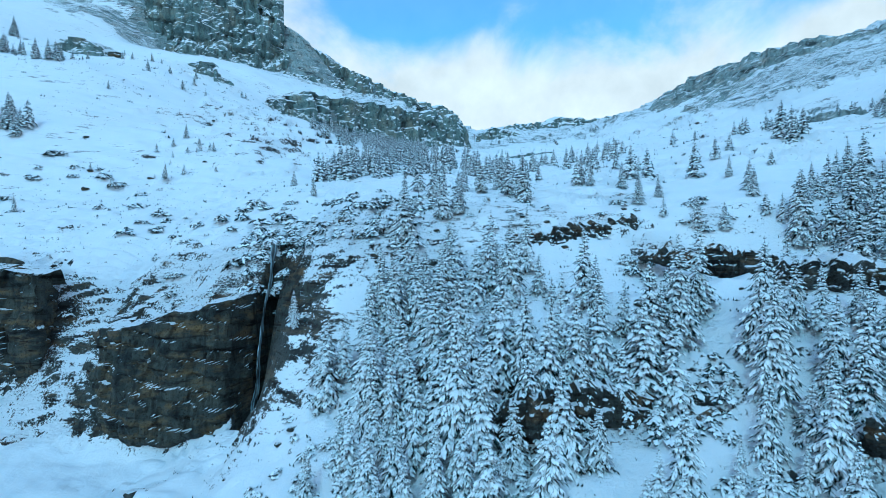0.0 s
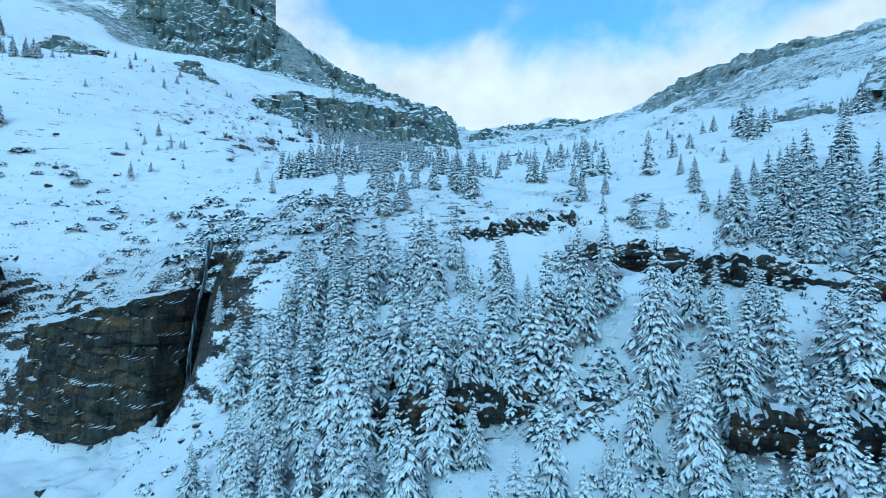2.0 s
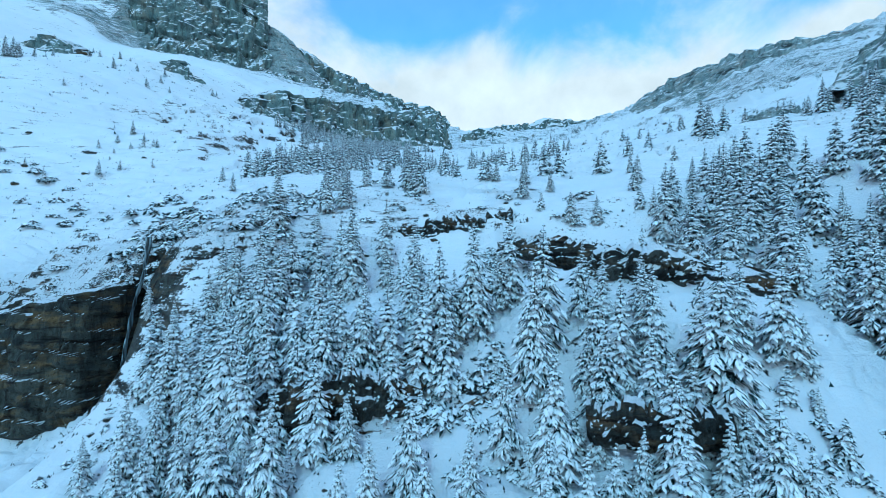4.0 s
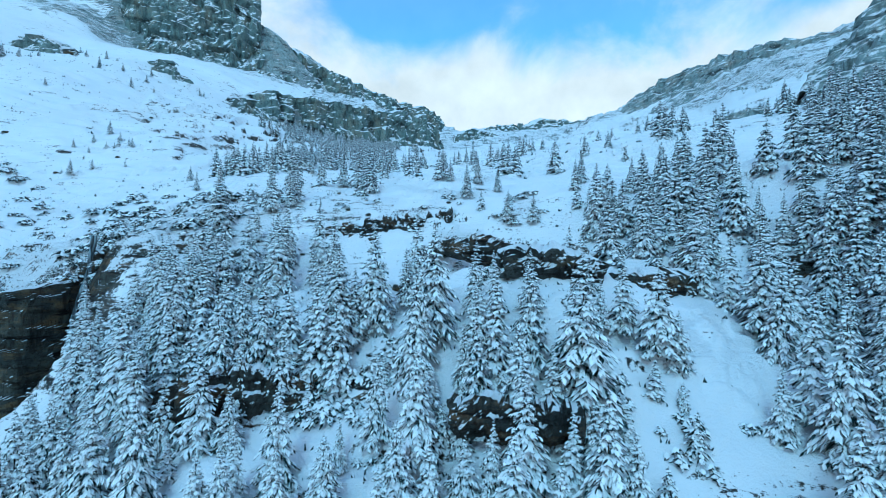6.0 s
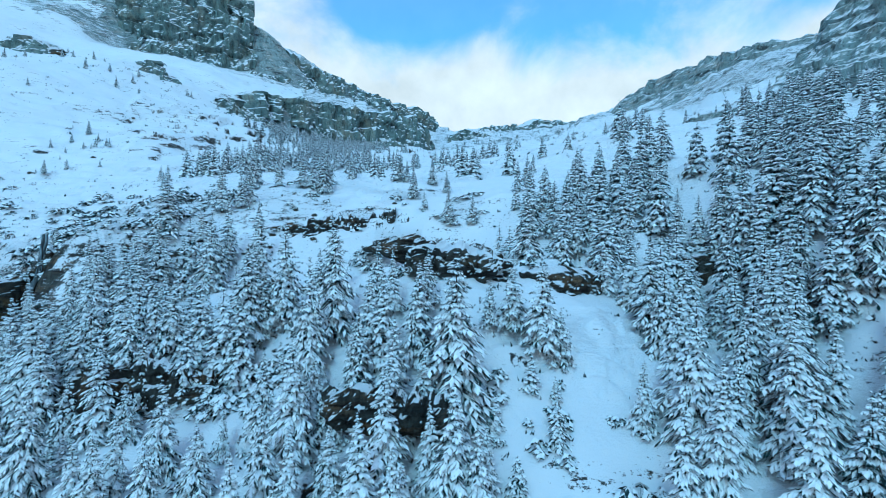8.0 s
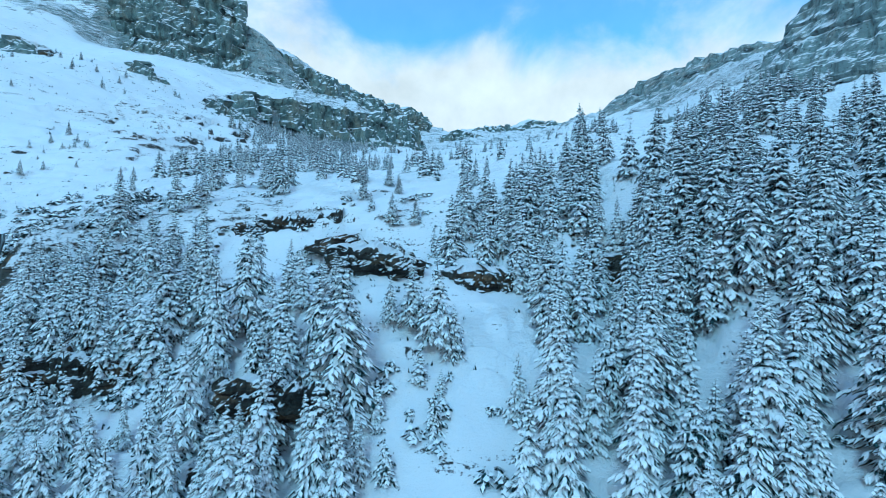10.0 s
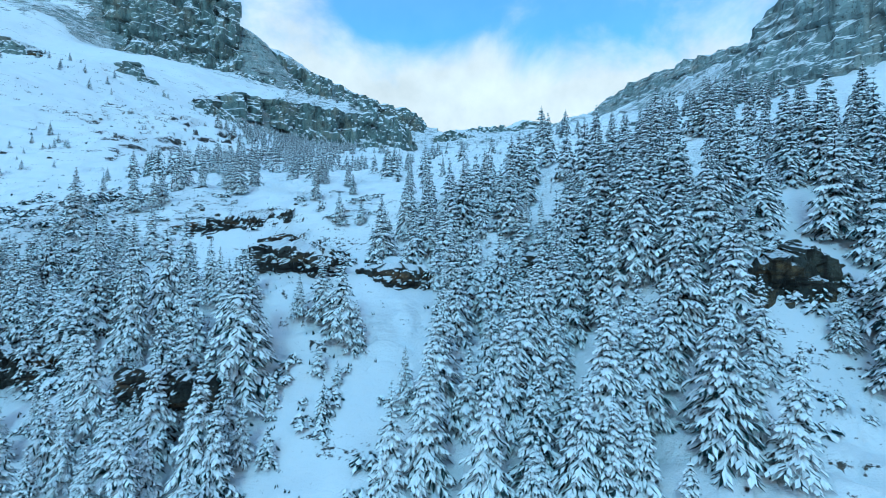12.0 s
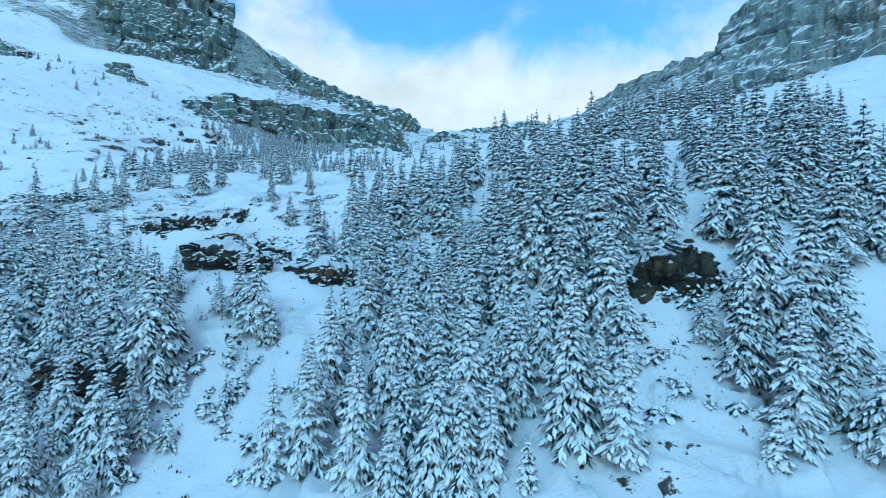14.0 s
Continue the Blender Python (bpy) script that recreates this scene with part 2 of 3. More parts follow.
station(290, (-300, -60), (30, 50), (120, 105), (165, 130), (240, 142), (350, 160), (472, 184), (573, 200), (634, 226), (800, 258), (1110, 312), (1400, 350))
station(400, (-300, -60), (30, 90), (200, 170), (400, 218), (536, 256), (700, 286), (1100, 340), (1400, 370))
station(600, (-300, -60), (30, 150), (200, 220), (500, 322), (700, 335), (1100, 390), (1400, 410))
station(1000, (-300, -60), (30, 200), (500, 420), (1100, 500), (1400, 520))


def section_height(section, y):
    ys, zs = zip(*section)
    return (np.interp(y - 4, ys, zs) + 2 * np.interp(y, ys, zs) + np.interp(y + 4, ys, zs)) / 4


def base_height(x, y):
    x, y = np.asarray(x, float), np.asarray(y, float)
    xs = [s[0] for s in SECTIONS]
    columns = np.stack([section_height(s[1], y) for s in SECTIONS])
    pos = np.clip(np.interp(x, xs, np.arange(len(xs))), 0, len(xs) - 1.0001)
    i = np.floor(pos).astype(int)
    f = pos - i
    f = f * f * (3 - 2 * f) * 0.6 + f * 0.4
    lo = np.take_along_axis(columns, i[None], 0)[0]
    hi = np.take_along_axis(columns, i[None] + 1, 0)[0]
    return lo * (1 - f) + hi * f


def height(x, y):
    x, y = np.asarray(x, float), np.asarray(y, float)
    z = base_height(x, y)
    z = z + fbm(x / 26, y / 26, 0, 3, 3) * 1.1
    z = z + fbm(x / 6, y / 6, 0, 3, 9) * 0.6
    z = z + fbm(x / 110, y / 110, 0, 5, 21) * 9.0 * smooth(180, 700, y)
    # the slot that the waterfall has cut
    z = z - 24 * np.exp(-((x + 41.5 - (y - 100) * 0.06) / 1.9) ** 2) * smooth(98, 103, y) * (1 - smooth(117, 128, y))
    # bedding: the rock stands in steps where the snow has slipped off
    far = smooth(150, 420, y)
    for rise, wide, seed, amount in ((2.6, 15, 31, 1 - far), (9.0, 60, 41, far)):
        warped = z / rise + fbm(x / wide, y / wide, 0, 3, seed) * 1.6
        part_up = warped - np.floor(warped)
        bare = smooth(0.02, 0.34, fbm(x / (wide * 1.5) + 5, y / (wide * 0.8), z / 30, 4, seed + 3) + 0.10 + 0.30 * east(x, y))
        z = z + rise * (smooth(0.45, 0.57, part_up) - part_up) * 0.85 * bare * amount * smooth(-40, 40, y)
    return z


def east(x, y):
    """The rocky side of the valley, and the brow above the gorge."""
    return smooth(190, 300, x) * smooth(230, 330, y) + smooth(-138, -112, x) * (1 - smooth(0, 30, x)) * smooth(104, 112, y) * (1 - smooth(140, 165, y))


def graded(lo, fine_lo, fine_hi, hi, step, down_growth, up_growth):
    mid = list(np.arange(fine_lo, fine_hi, step))
    up, s, v = [], step, mid[-1] + step
    while v < hi:
        up.append(v)
        s *= up_growth
        v += s
    down, s, v = [], step, fine_lo - step
    while v > lo:
        down.append(v)
        s *= down_growth
        v -= s
    return np.array([lo] + down[::-1] + mid + up + [hi], float)


def grid_mesh(name, verts, nu, nv, mat, wrap=False, smooth_shade=True):
    """A mesh of nu x nv vertices, row by row."""
    idx = np.arange(nu * nv).reshape(nv, nu)
    quads = np.stack([idx[:-1, :-1], idx[:-1, 1:], idx[1:, 1:], idx[1:, :-1]], -1).reshape(-1, 4)
    me = bpy.data.meshes.new(name)
    me.from_pydata(verts.reshape(-1, 3).tolist(), [], quads.tolist())
    me.polygons.foreach_set("use_smooth", np.full(len(quads), smooth_shade))
    me.materials.append(mat)
    me.update()
    return me


def build_ground():
    gx = graded(-2600, -115, 170, 2800, 0.85, 1.025, 1.017)
    gy = graded(-2600, 32, 150, 3000, 0.85, 1.09, 1.011)
    X, Y = np.meshgrid(gx, gy)
    Z = height(X, Y)
    me = grid_mesh("ground", np.stack([X, Y, Z], -1), len(gx), len(gy), M_GROUND)
    me.materials.append(M_SLABS)
    me.materials.append(M_LEDGE)
    cx, cy = (X[:-1, :-1] + X[1:, 1:]) / 2, (Y[:-1, :-1] + Y[1:, 1:]) / 2
    rag = fbm(cx / 40, cy / 40, 0, 4, 61) * 0.5
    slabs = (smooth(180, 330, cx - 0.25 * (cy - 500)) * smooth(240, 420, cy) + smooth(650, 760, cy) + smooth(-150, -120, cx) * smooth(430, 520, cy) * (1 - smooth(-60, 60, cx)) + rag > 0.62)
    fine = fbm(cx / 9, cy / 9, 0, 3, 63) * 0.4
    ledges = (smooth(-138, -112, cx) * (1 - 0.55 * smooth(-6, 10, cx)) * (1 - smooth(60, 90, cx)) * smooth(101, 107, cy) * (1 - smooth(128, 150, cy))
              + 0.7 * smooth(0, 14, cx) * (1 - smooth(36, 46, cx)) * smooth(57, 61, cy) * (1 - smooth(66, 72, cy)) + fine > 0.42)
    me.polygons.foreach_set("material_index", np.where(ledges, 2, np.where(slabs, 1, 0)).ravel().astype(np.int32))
    return tagged(new("ground", me), "steep snow-covered mountainside with bare rock ledges", "mountainside", kind="structure")


build_ground()


# ---- cliffs ----
def cliff(name, label, line, mat, seed, step, depth, strata, jut, cap, slope=0.16, under=0.0, recess=0.0, crest=0.12):
    """A rock face along a plan line of (x, y, foot, crest), leaning on the slope behind it; depth: relief, strata: height of a bed, jut: how far beds stand out."""
    pts = np.array(line, float)
    run = np.r_[0, np.cumsum(np.hypot(*np.diff(pts[:, :2], axis=0).T))]
    s = np.arange(0, run[-1] + step, step)
    px, py, foot, top = [np.interp(s, run, pts[:, k]) for k in range(4)]
    tx, ty = np.gradient(px), np.gradient(py)
    n = np.hypot(tx, ty)
    nx, ny = ty / n, -tx / n
    rise = (top - foot).max()
    nv = int(rise / step * 0.8) + 2
    back = int(cap / step) + 1
    top = top + fbm(s / (rise * 0.28), 0, seed, 5, seed, 0.65) * rise * crest * 0.45
    rows = []
    for j in range(nv + back):
        v = min(j / (nv - 1), 1.0)
        z = foot + (top - foot) * v
        lift = z + 0.10 * s + strata * 0.9 * fbm(s / (strata * 9), z / (strata * 6), seed + 0.3, 3, seed + 9)
        layer = np.floor(lift / strata)
        shift = hashed(layer, layer * 0, layer * 0, seed) * 40
        column = np.floor(s / (strata * 1.1) + shift + 0.35 * fbm(s / strata, z / strata, seed, 2, seed + 8))
        bed = 0.35 * hashed(layer, layer * 0 + 3, layer * 0, seed) + (0.6 if strata < 6 else 0.3) * hashed(column, layer, layer * 0, seed + 1)
        within = lift / strata - layer
        bed = bed - 0.35 * smooth(0.82, 1.0, within) + 0.35 * fbm(s / (strata * 0.7), z / (strata * 0.7), seed + 2.0, 3, seed + 3)
        out = jut * bed + depth * fbm(s / (rise * 0.4), z / (rise * 1.0), seed + 0.5, 6, seed + 5, 0.6)
        out = out - (rise * slope) * v + under * rise * smooth(0, 0.5, v) * (1 - 0.4 * v) - recess * (1 - smooth(0.05, 0.22, v))
        edge = np.minimum(1, np.minimum(s, run[-1] - s) / (rise * 0.25))
        out = out - (1 - edge) ** 2 * rise * 0.3
        z = z + (bed * strata * 0.12) * (v < 1)
        if j >= nv:
            u = (j - nv + 1) * step
            out, z = out - u, z + 0.28 * u - 0.02 * u * u / cap + fbm(s / 5, u / 5, seed, 3, seed) * 0.3 - smooth(0.75, 1, u / cap) * rise * 0.12
        rows.append(np.stack([px + nx * out, py + ny * out, z], -1))
    rows = np.array(rows)
    return tagged(new(name, grid_mesh(name, rows, len(s), len(rows), mat, smooth_shade=False)), label, "cliff", kind="structure")



GREY, BROWN = "grey rock cliff band with snow on its ledges", "brown layered rock face with snow lying on its ledges"
cliff("cliff_gorge", "tall brown layered cliff, overhanging, beside a frozen waterfall", [(-81, 122, 8, 25), (-77, 109, -4, 22.5), (-70, 104, -7, 23), (-55, 101, -7, 26), (-45, 100.5, -3, 29), (-41.6, 101, -1, 30)], M_CLIFF, 3, 0.36, 2.2, 3.0, 1.2, 6, 0.10, 0.14, 6.0, 0.045)
cliff("cliff_gorge_west", BROWN, [(-160, 140, 2, 40), (-125, 124, 2, 36), (-108, 119, 1, 34), (-100, 118, 2, 33), (-101, 126, 10, 33), (-106, 136, 24, 36)], M_CLIFF, 5, 0.5, 2.0, 3.6, 1.2, 8, 0.06, 0.06, 1.5, 0.05)
cliff("cliff_gorge_east", BROWN, [(-38.6, 109, 8, 39), (-35, 106, 14, 38), (-30, 106, 22, 37), (-22, 107, 27, 37), (-14, 109, 33, 39)], M_BROW, 7, 0.4, 1.8, 2.0, 1.3, 6, 0.55, 0.0, 0.0, 0.12)
cliff("cliff_shelf", BROWN, [(41, 101, 37.5, 39), (46, 97, 36, 39.5), (51, 90, 34.5, 39.3), (55.5, 87.5, 34, 39), (60.5, 88.5, 34, 38.8), (65, 93, 34.5, 37.5)], M_LEDGE, 9, 0.3, 1.2, 1.6, 0.8, 4, 0.0, 0.3, 2.2, 0.4)
cliff("cliff_cave", BROWN, [(51, 75, 33, 37), (55, 71.5, 33, 38), (59, 70, 32.5, 38), (64, 69.5, 32, 37.5), (68, 73, 32, 36.5)], M_BROW, 13, 0.3, 1.2, 1.4, 0.9, 5, 0.0, 0.3, 3.0, 0.25)
cliff("cliff_nook", BROWN, [(69, 74, 30, 34), (73, 72, 30, 34.5), (78, 72, 30, 34.5), (83, 74, 30, 34)], M_LEDGE, 14, 0.3, 0.8, 1.4, 0.7, 5, 0.1, 0.1, 1.5, 0.1)
cliff("cliff_forest", BROWN, [(75, 95, 28, 33.5), (83, 91.5, 27.5, 35.5), (90, 90, 27.5, 36), (98, 84, 29.5, 37.5), (105, 78, 30, 37), (111, 74.5, 31, 36)], M_LEDGE, 15, 0.4, 1.2, 1.8, 0.8, 5, 0.1, 0.1, 1.0, 0.15)
cliff("cliff_grove", BROWN, [(122, 53, 29, 33), (126, 51, 29, 37.5), (130, 50.3, 29, 38.5), (134, 51, 29.5, 38), (138, 53, 31, 35)], M_CLIFF, 19, 0.35, 1.2, 1.6, 0.9, 5, 0.1, 0.1, 1.0, 0.15)
cliff("cliff_low", BROWN, [(5, 61.5, 14.5, 19.5), (12, 59.5, 15.5, 21.5), (17, 59.5, 16, 22), (23, 61, 16.5, 21.5), (28, 63, 17, 20)], M_LEDGE, 21, 0.3, 1.0, 1.2, 0.8, 2.5, 0.1, 0.1, 1.0, 0.35)
cliff("cliff_bench", BROWN, [(-7, 81, 15, 19.5), (4, 73, 15.5, 19.8), (12, 66.5, 16, 20), (22, 66, 16.5, 20.5), (30, 66.5, 17, 21), (36, 69, 18.5, 21)], M_LEDGE, 29, 0.3, 1.0, 1.2, 0.8, 3, 0.1, 0.15, 1.0, 0.4)
cliff("cliff_foot", BROWN, [(44, 50, 18, 21.5), (50, 47.4, 18.5, 23), (58, 46.5, 18.5, 21.8)], M_LEDGE, 25, 0.28, 0.8, 1.0, 0.6, 2, 0.1, 0.1, 0.6, 0.3)
cliff("cliff_brow", BROWN, [(10, 114, 39, 42), (18, 112, 39, 43), (26, 110, 40, 44.5), (36, 112, 42, 46), (46, 113, 44, 47)], M_LEDGE, 27, 0.35, 1.2, 1.3, 0.8, 3, 0.2, 0.1, 0.8, 0.4)
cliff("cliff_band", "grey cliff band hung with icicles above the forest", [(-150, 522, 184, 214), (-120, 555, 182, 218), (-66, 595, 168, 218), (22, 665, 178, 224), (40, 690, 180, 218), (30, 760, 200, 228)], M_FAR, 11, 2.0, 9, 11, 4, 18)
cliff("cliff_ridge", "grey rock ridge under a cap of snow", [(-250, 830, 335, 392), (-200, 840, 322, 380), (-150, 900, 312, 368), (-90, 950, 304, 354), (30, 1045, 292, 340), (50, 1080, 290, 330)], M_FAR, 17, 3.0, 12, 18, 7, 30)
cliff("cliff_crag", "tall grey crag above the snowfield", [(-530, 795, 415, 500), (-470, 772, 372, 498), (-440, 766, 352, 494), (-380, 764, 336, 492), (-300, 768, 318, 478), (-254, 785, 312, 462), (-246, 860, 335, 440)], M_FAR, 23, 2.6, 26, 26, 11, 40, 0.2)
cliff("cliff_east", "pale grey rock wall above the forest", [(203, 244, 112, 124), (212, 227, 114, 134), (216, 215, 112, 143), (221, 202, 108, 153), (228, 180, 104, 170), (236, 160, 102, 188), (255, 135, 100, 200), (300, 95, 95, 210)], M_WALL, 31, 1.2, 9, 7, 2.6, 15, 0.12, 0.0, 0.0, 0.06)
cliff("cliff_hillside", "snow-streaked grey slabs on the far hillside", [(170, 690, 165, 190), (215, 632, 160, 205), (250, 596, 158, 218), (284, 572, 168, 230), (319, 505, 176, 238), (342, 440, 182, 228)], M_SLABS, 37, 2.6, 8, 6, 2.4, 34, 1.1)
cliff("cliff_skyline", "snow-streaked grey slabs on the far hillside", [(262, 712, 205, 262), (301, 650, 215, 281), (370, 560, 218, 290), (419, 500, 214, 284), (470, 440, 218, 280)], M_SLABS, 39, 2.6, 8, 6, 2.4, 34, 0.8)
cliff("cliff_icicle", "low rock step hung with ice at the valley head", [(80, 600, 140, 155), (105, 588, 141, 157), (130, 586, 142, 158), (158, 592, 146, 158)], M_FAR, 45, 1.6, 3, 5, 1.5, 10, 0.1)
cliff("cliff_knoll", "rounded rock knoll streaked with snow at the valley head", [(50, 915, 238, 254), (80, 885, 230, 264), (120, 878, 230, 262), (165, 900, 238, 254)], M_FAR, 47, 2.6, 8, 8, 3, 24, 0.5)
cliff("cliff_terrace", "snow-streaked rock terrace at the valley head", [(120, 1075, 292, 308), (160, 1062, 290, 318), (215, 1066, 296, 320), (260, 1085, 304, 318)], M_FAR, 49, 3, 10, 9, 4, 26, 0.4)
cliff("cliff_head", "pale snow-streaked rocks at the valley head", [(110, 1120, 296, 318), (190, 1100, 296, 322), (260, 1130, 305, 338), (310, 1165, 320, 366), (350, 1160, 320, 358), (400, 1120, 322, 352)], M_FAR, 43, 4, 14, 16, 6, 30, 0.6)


def outcrop(name, label, plan, rise, mat, seed, step, strata):
    """A low line of rocks breaking through the snow along a plan line of (x, y)."""
    xs, ys = np.array([p[0] for p in plan], float), np.array([p[1] for p in plan], float)
    lie = height(xs, ys)
    line = [(x, y, z - rise * 0.5, z + rise * (0.35 if k in (0, len(plan) - 1) else 0.9)) for k, (x, y, z) in enumerate(zip(xs, ys, lie))]
    cliff(name, label, line, mat, seed, step, rise * 0.3, strata, strata * 0.35, rise * 1.1, 0.5, 0.0, 0.0, 0.35)


ROCKS = "snow-streaked grey rocks breaking through the snowfield"
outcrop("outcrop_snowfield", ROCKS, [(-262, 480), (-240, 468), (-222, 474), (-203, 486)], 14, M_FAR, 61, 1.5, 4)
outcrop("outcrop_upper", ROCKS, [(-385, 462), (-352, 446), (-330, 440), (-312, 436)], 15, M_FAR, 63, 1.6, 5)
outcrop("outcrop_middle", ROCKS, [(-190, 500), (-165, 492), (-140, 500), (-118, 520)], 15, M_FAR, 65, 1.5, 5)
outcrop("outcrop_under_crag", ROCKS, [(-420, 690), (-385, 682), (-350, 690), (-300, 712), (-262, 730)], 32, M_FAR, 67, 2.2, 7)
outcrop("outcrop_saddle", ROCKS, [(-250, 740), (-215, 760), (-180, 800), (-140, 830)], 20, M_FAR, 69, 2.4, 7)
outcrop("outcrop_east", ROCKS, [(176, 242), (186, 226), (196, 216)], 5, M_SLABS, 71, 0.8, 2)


# ---- spruces: trunk, needled crown, snow lying on the branches ----
def part(name, mesh, parent, label=""):
    ob = new(name, mesh)
    ob.parent = parent
    return tagged(ob, label)


class Shape:
    """Gathers vertices and faces for one mesh."""

    def __init__(self):
        self.v, self.f = [], []

    def add(self, verts, faces):
        n = len(self.v)
        self.v.extend(verts)
        self.f.extend([tuple(i + n for i in f) for f in faces])

    def mesh(self, name, mat, smooth_shade=False):
        me = bpy.data.meshes.new(name)
        me.from_pydata(self.v, [], self.f)
        me.polygons.foreach_set("use_smooth", [smooth_shade] * len(me.polygons))
        me.materials.append(mat)
        me.update()
        return me


def twig(rnd, snow, needles, p, d, length, width, sag, load):
    """A twig from p along d: a roof-shaped strip of snow above a fringe of hanging needles."""
    side = Vector((-d.y, d.x, 0)).normalized() * width
    mid = p + d * (length * 0.55) + Vector((0, 0, -sag * length * 0.34))
    tip = p + d * length + Vector((0, 0, -sag * length))
    drop = Vector((0, 0, -width * rnd.uniform(0.7, 1.3)))
    if rnd.random() < load * 0.88:
        top, low = p + Vector((0, 0, width * 0.5)), Vector((0, 0, -width * 0.1))
        out = side * (1.4 + 4.0 * max(0.0, load - 0.9))
        snow.add([top, mid - out + low, tip, mid + out + low], [(0, 1, 2), (0, 2, 3)])
    needles.add([p, mid - side * 0.9 + drop, mid + side * 0.9 + drop, tip + drop * 0.5], [(0, 1, 3), (0, 3, 2)])


def spruce_meshes(seed, tall, spread, levels, per_level, twigs, load, bare=0.06, stout=1.0):
    rnd = random.Random(seed)
    trunk, snow, needles = Shape(), Shape(), Shape()
    lean = (rnd.uniform(-0.015, 0.015) * tall, rnd.uniform(-0.015, 0.015) * tall)
    rings = 7
    for k in range(rings):
        u = k / (rings - 1)
        r = tall * 0.0095 * (1 - u) ** 0.8 + 0.01
        for j in range(7):
            a = j * math.tau / 7
            trunk.v.append(Vector((lean[0] * u + r * math.cos(a), lean[1] * u + r * math.sin(a), -0.6 + (tall + 0.6) * u)))
    for k in range(rings - 1):
        for j in range(7):
            trunk.f.append((k * 7 + j, k * 7 + (j + 1) % 7, k * 7 + 7 + (j + 1) % 7, k * 7 + 7 + j))
    for lv in range(levels):
        h = bare + (0.985 - bare) * (lv + rnd.uniform(-0.3, 0.3)) / levels
        reach = 1.22 * spread * tall * ((1 - h) ** 0.9) * (0.55 + 0.45 * min(1, h / 0.14)) + 0.02 * tall * (1 - h)
        count = max(3, round(per_level * (0.65 + 0.35 * (1 - h))))
        turn = rnd.uniform(0, math.tau)
        for j in range(count):
            a = turn + j * math.tau / count + rnd.uniform(-0.25, 0.25)
            L = reach * rnd.choice((0.72, 0.9, 1.0, 1.1, 1.22))
            d = Vector((math.cos(a), math.sin(a), 0))
            root = Vector((lean[0] * h, lean[1] * h, h * tall + rnd.uniform(-0.42, 0.42) * tall / levels))
            rise, sag = rnd.uniform(0.05, 0.2) + 0.5 * h * h, rnd.uniform(0.45, 0.72) * (1 - 0.35 * h)

            def along(u):
                return root + d * (L * u) + Vector((0, 0, L * (rise * u - sag * u * u)))
            w = (0.055 * L + 0.10) * stout
            cuts = [0.0, 0.34, 0.68, 1.0]
            for u0, u1 in zip(cuts, cuts[1:]):
                q0, q1 = along(u0), along(u1)
                step = q1 - q0
                flat = Vector((step.x, step.y, 0))
                twig(rnd, snow, needles, q0, flat.normalized(), flat.length * 1.12, w * (1.15 - 0.5 * u0), -step.z / max(flat.length, 1e-4), load)
            for k in range(twigs):
                u = 0.16 + 0.80 * (k + rnd.uniform(0.1, 0.9)) / twigs
                s = 1 if k % 2 else -1
                turned = a + s * rnd.uniform(0.55, 1.0)
                dt = Vector((math.cos(turned), math.sin(turned), 0))
                twig(rnd, snow, needles, along(u), dt, L * (0.42 - 0.26 * u) + 0.16, w * rnd.uniform(0.65, 0.95), rnd.uniform(0.45, 0.95), load)
    tip = Vector((lean[0], lean[1], tall))
    for j in range(4):
        a = j * math.tau / 4
        twig(rnd, snow, needles, tip + Vector((0, 0, -0.02 * tall)), Vector((math.cos(a), math.sin(a), 0)), 0.018 * tall, 0.07, -0.6, 1.0)
    return trunk.mesh("trunk", M_BARK, True), needles.mesh("crown", M_NEEDLE), snow.mesh("branch_snow", M_FROST)


SPRUCE_TALL = 14.0
SPRUCES = [spruce_meshes(100 + k, SPRUCE_TALL, sp, lv, pl, 10, ld, br, 0.72) for k, (sp, lv, pl, ld, br) in enumerate([
    (0.185, 24, 7, 0.93, 0.04), (0.155, 25, 6, 0.95, 0.07), (0.21, 22, 7, 0.9, 0.03), (0.17, 23, 7, 0.86, 0.06),
    (0.145, 26, 6, 0.95, 0.09), (0.20, 23, 7, 0.88, 0.02), (0.165, 24, 6, 0.80, 0.10)])]
TALL_SPRUCES = [spruce_meshes(120 + k, 19.0, sp, 33, 7, 10, ld, br, 0.72) for k, (sp, ld, br) in enumerate([(0.165, 0.93, 0.03), (0.15, 0.95, 0.05), (0.18, 0.9, 0.03)])]
SAPLINGS = [spruce_meshes(140 + k, 5.0, sp, 12, 6, 4, ld, 0.03) for k, (sp, ld) in enumerate([(0.25, 0.92), (0.21, 0.95), (0.29, 0.85)])]
rnd_plant = random.Random(7)
planted = []


def plant(name, label, category, group, meshes, base, x, y, size, labels=("", "", "")):
    z = float(height(np.array([x]), np.array([y]))[0])
    root = new(name)
    tagged(root, label, category, group)
    s = size / base
    wide = s * rnd_plant.uniform(0.9, 1.12)
    root.matrix_basis = Matrix.LocRotScale((x, y, z - 0.15), Euler((0, 0, rnd_plant.uniform(0, math.tau))), (wide, wide, s))
    root.empty_display_size = 0.5
    for nm, me, lb in zip(("trunk", "crown", "branch_snow"), meshes, labels):
        child = part(nm, me, root, lb)
        if nm == "branch_snow":
            child["kind"] = "stuff"
    planted.append((x, y))
    return root


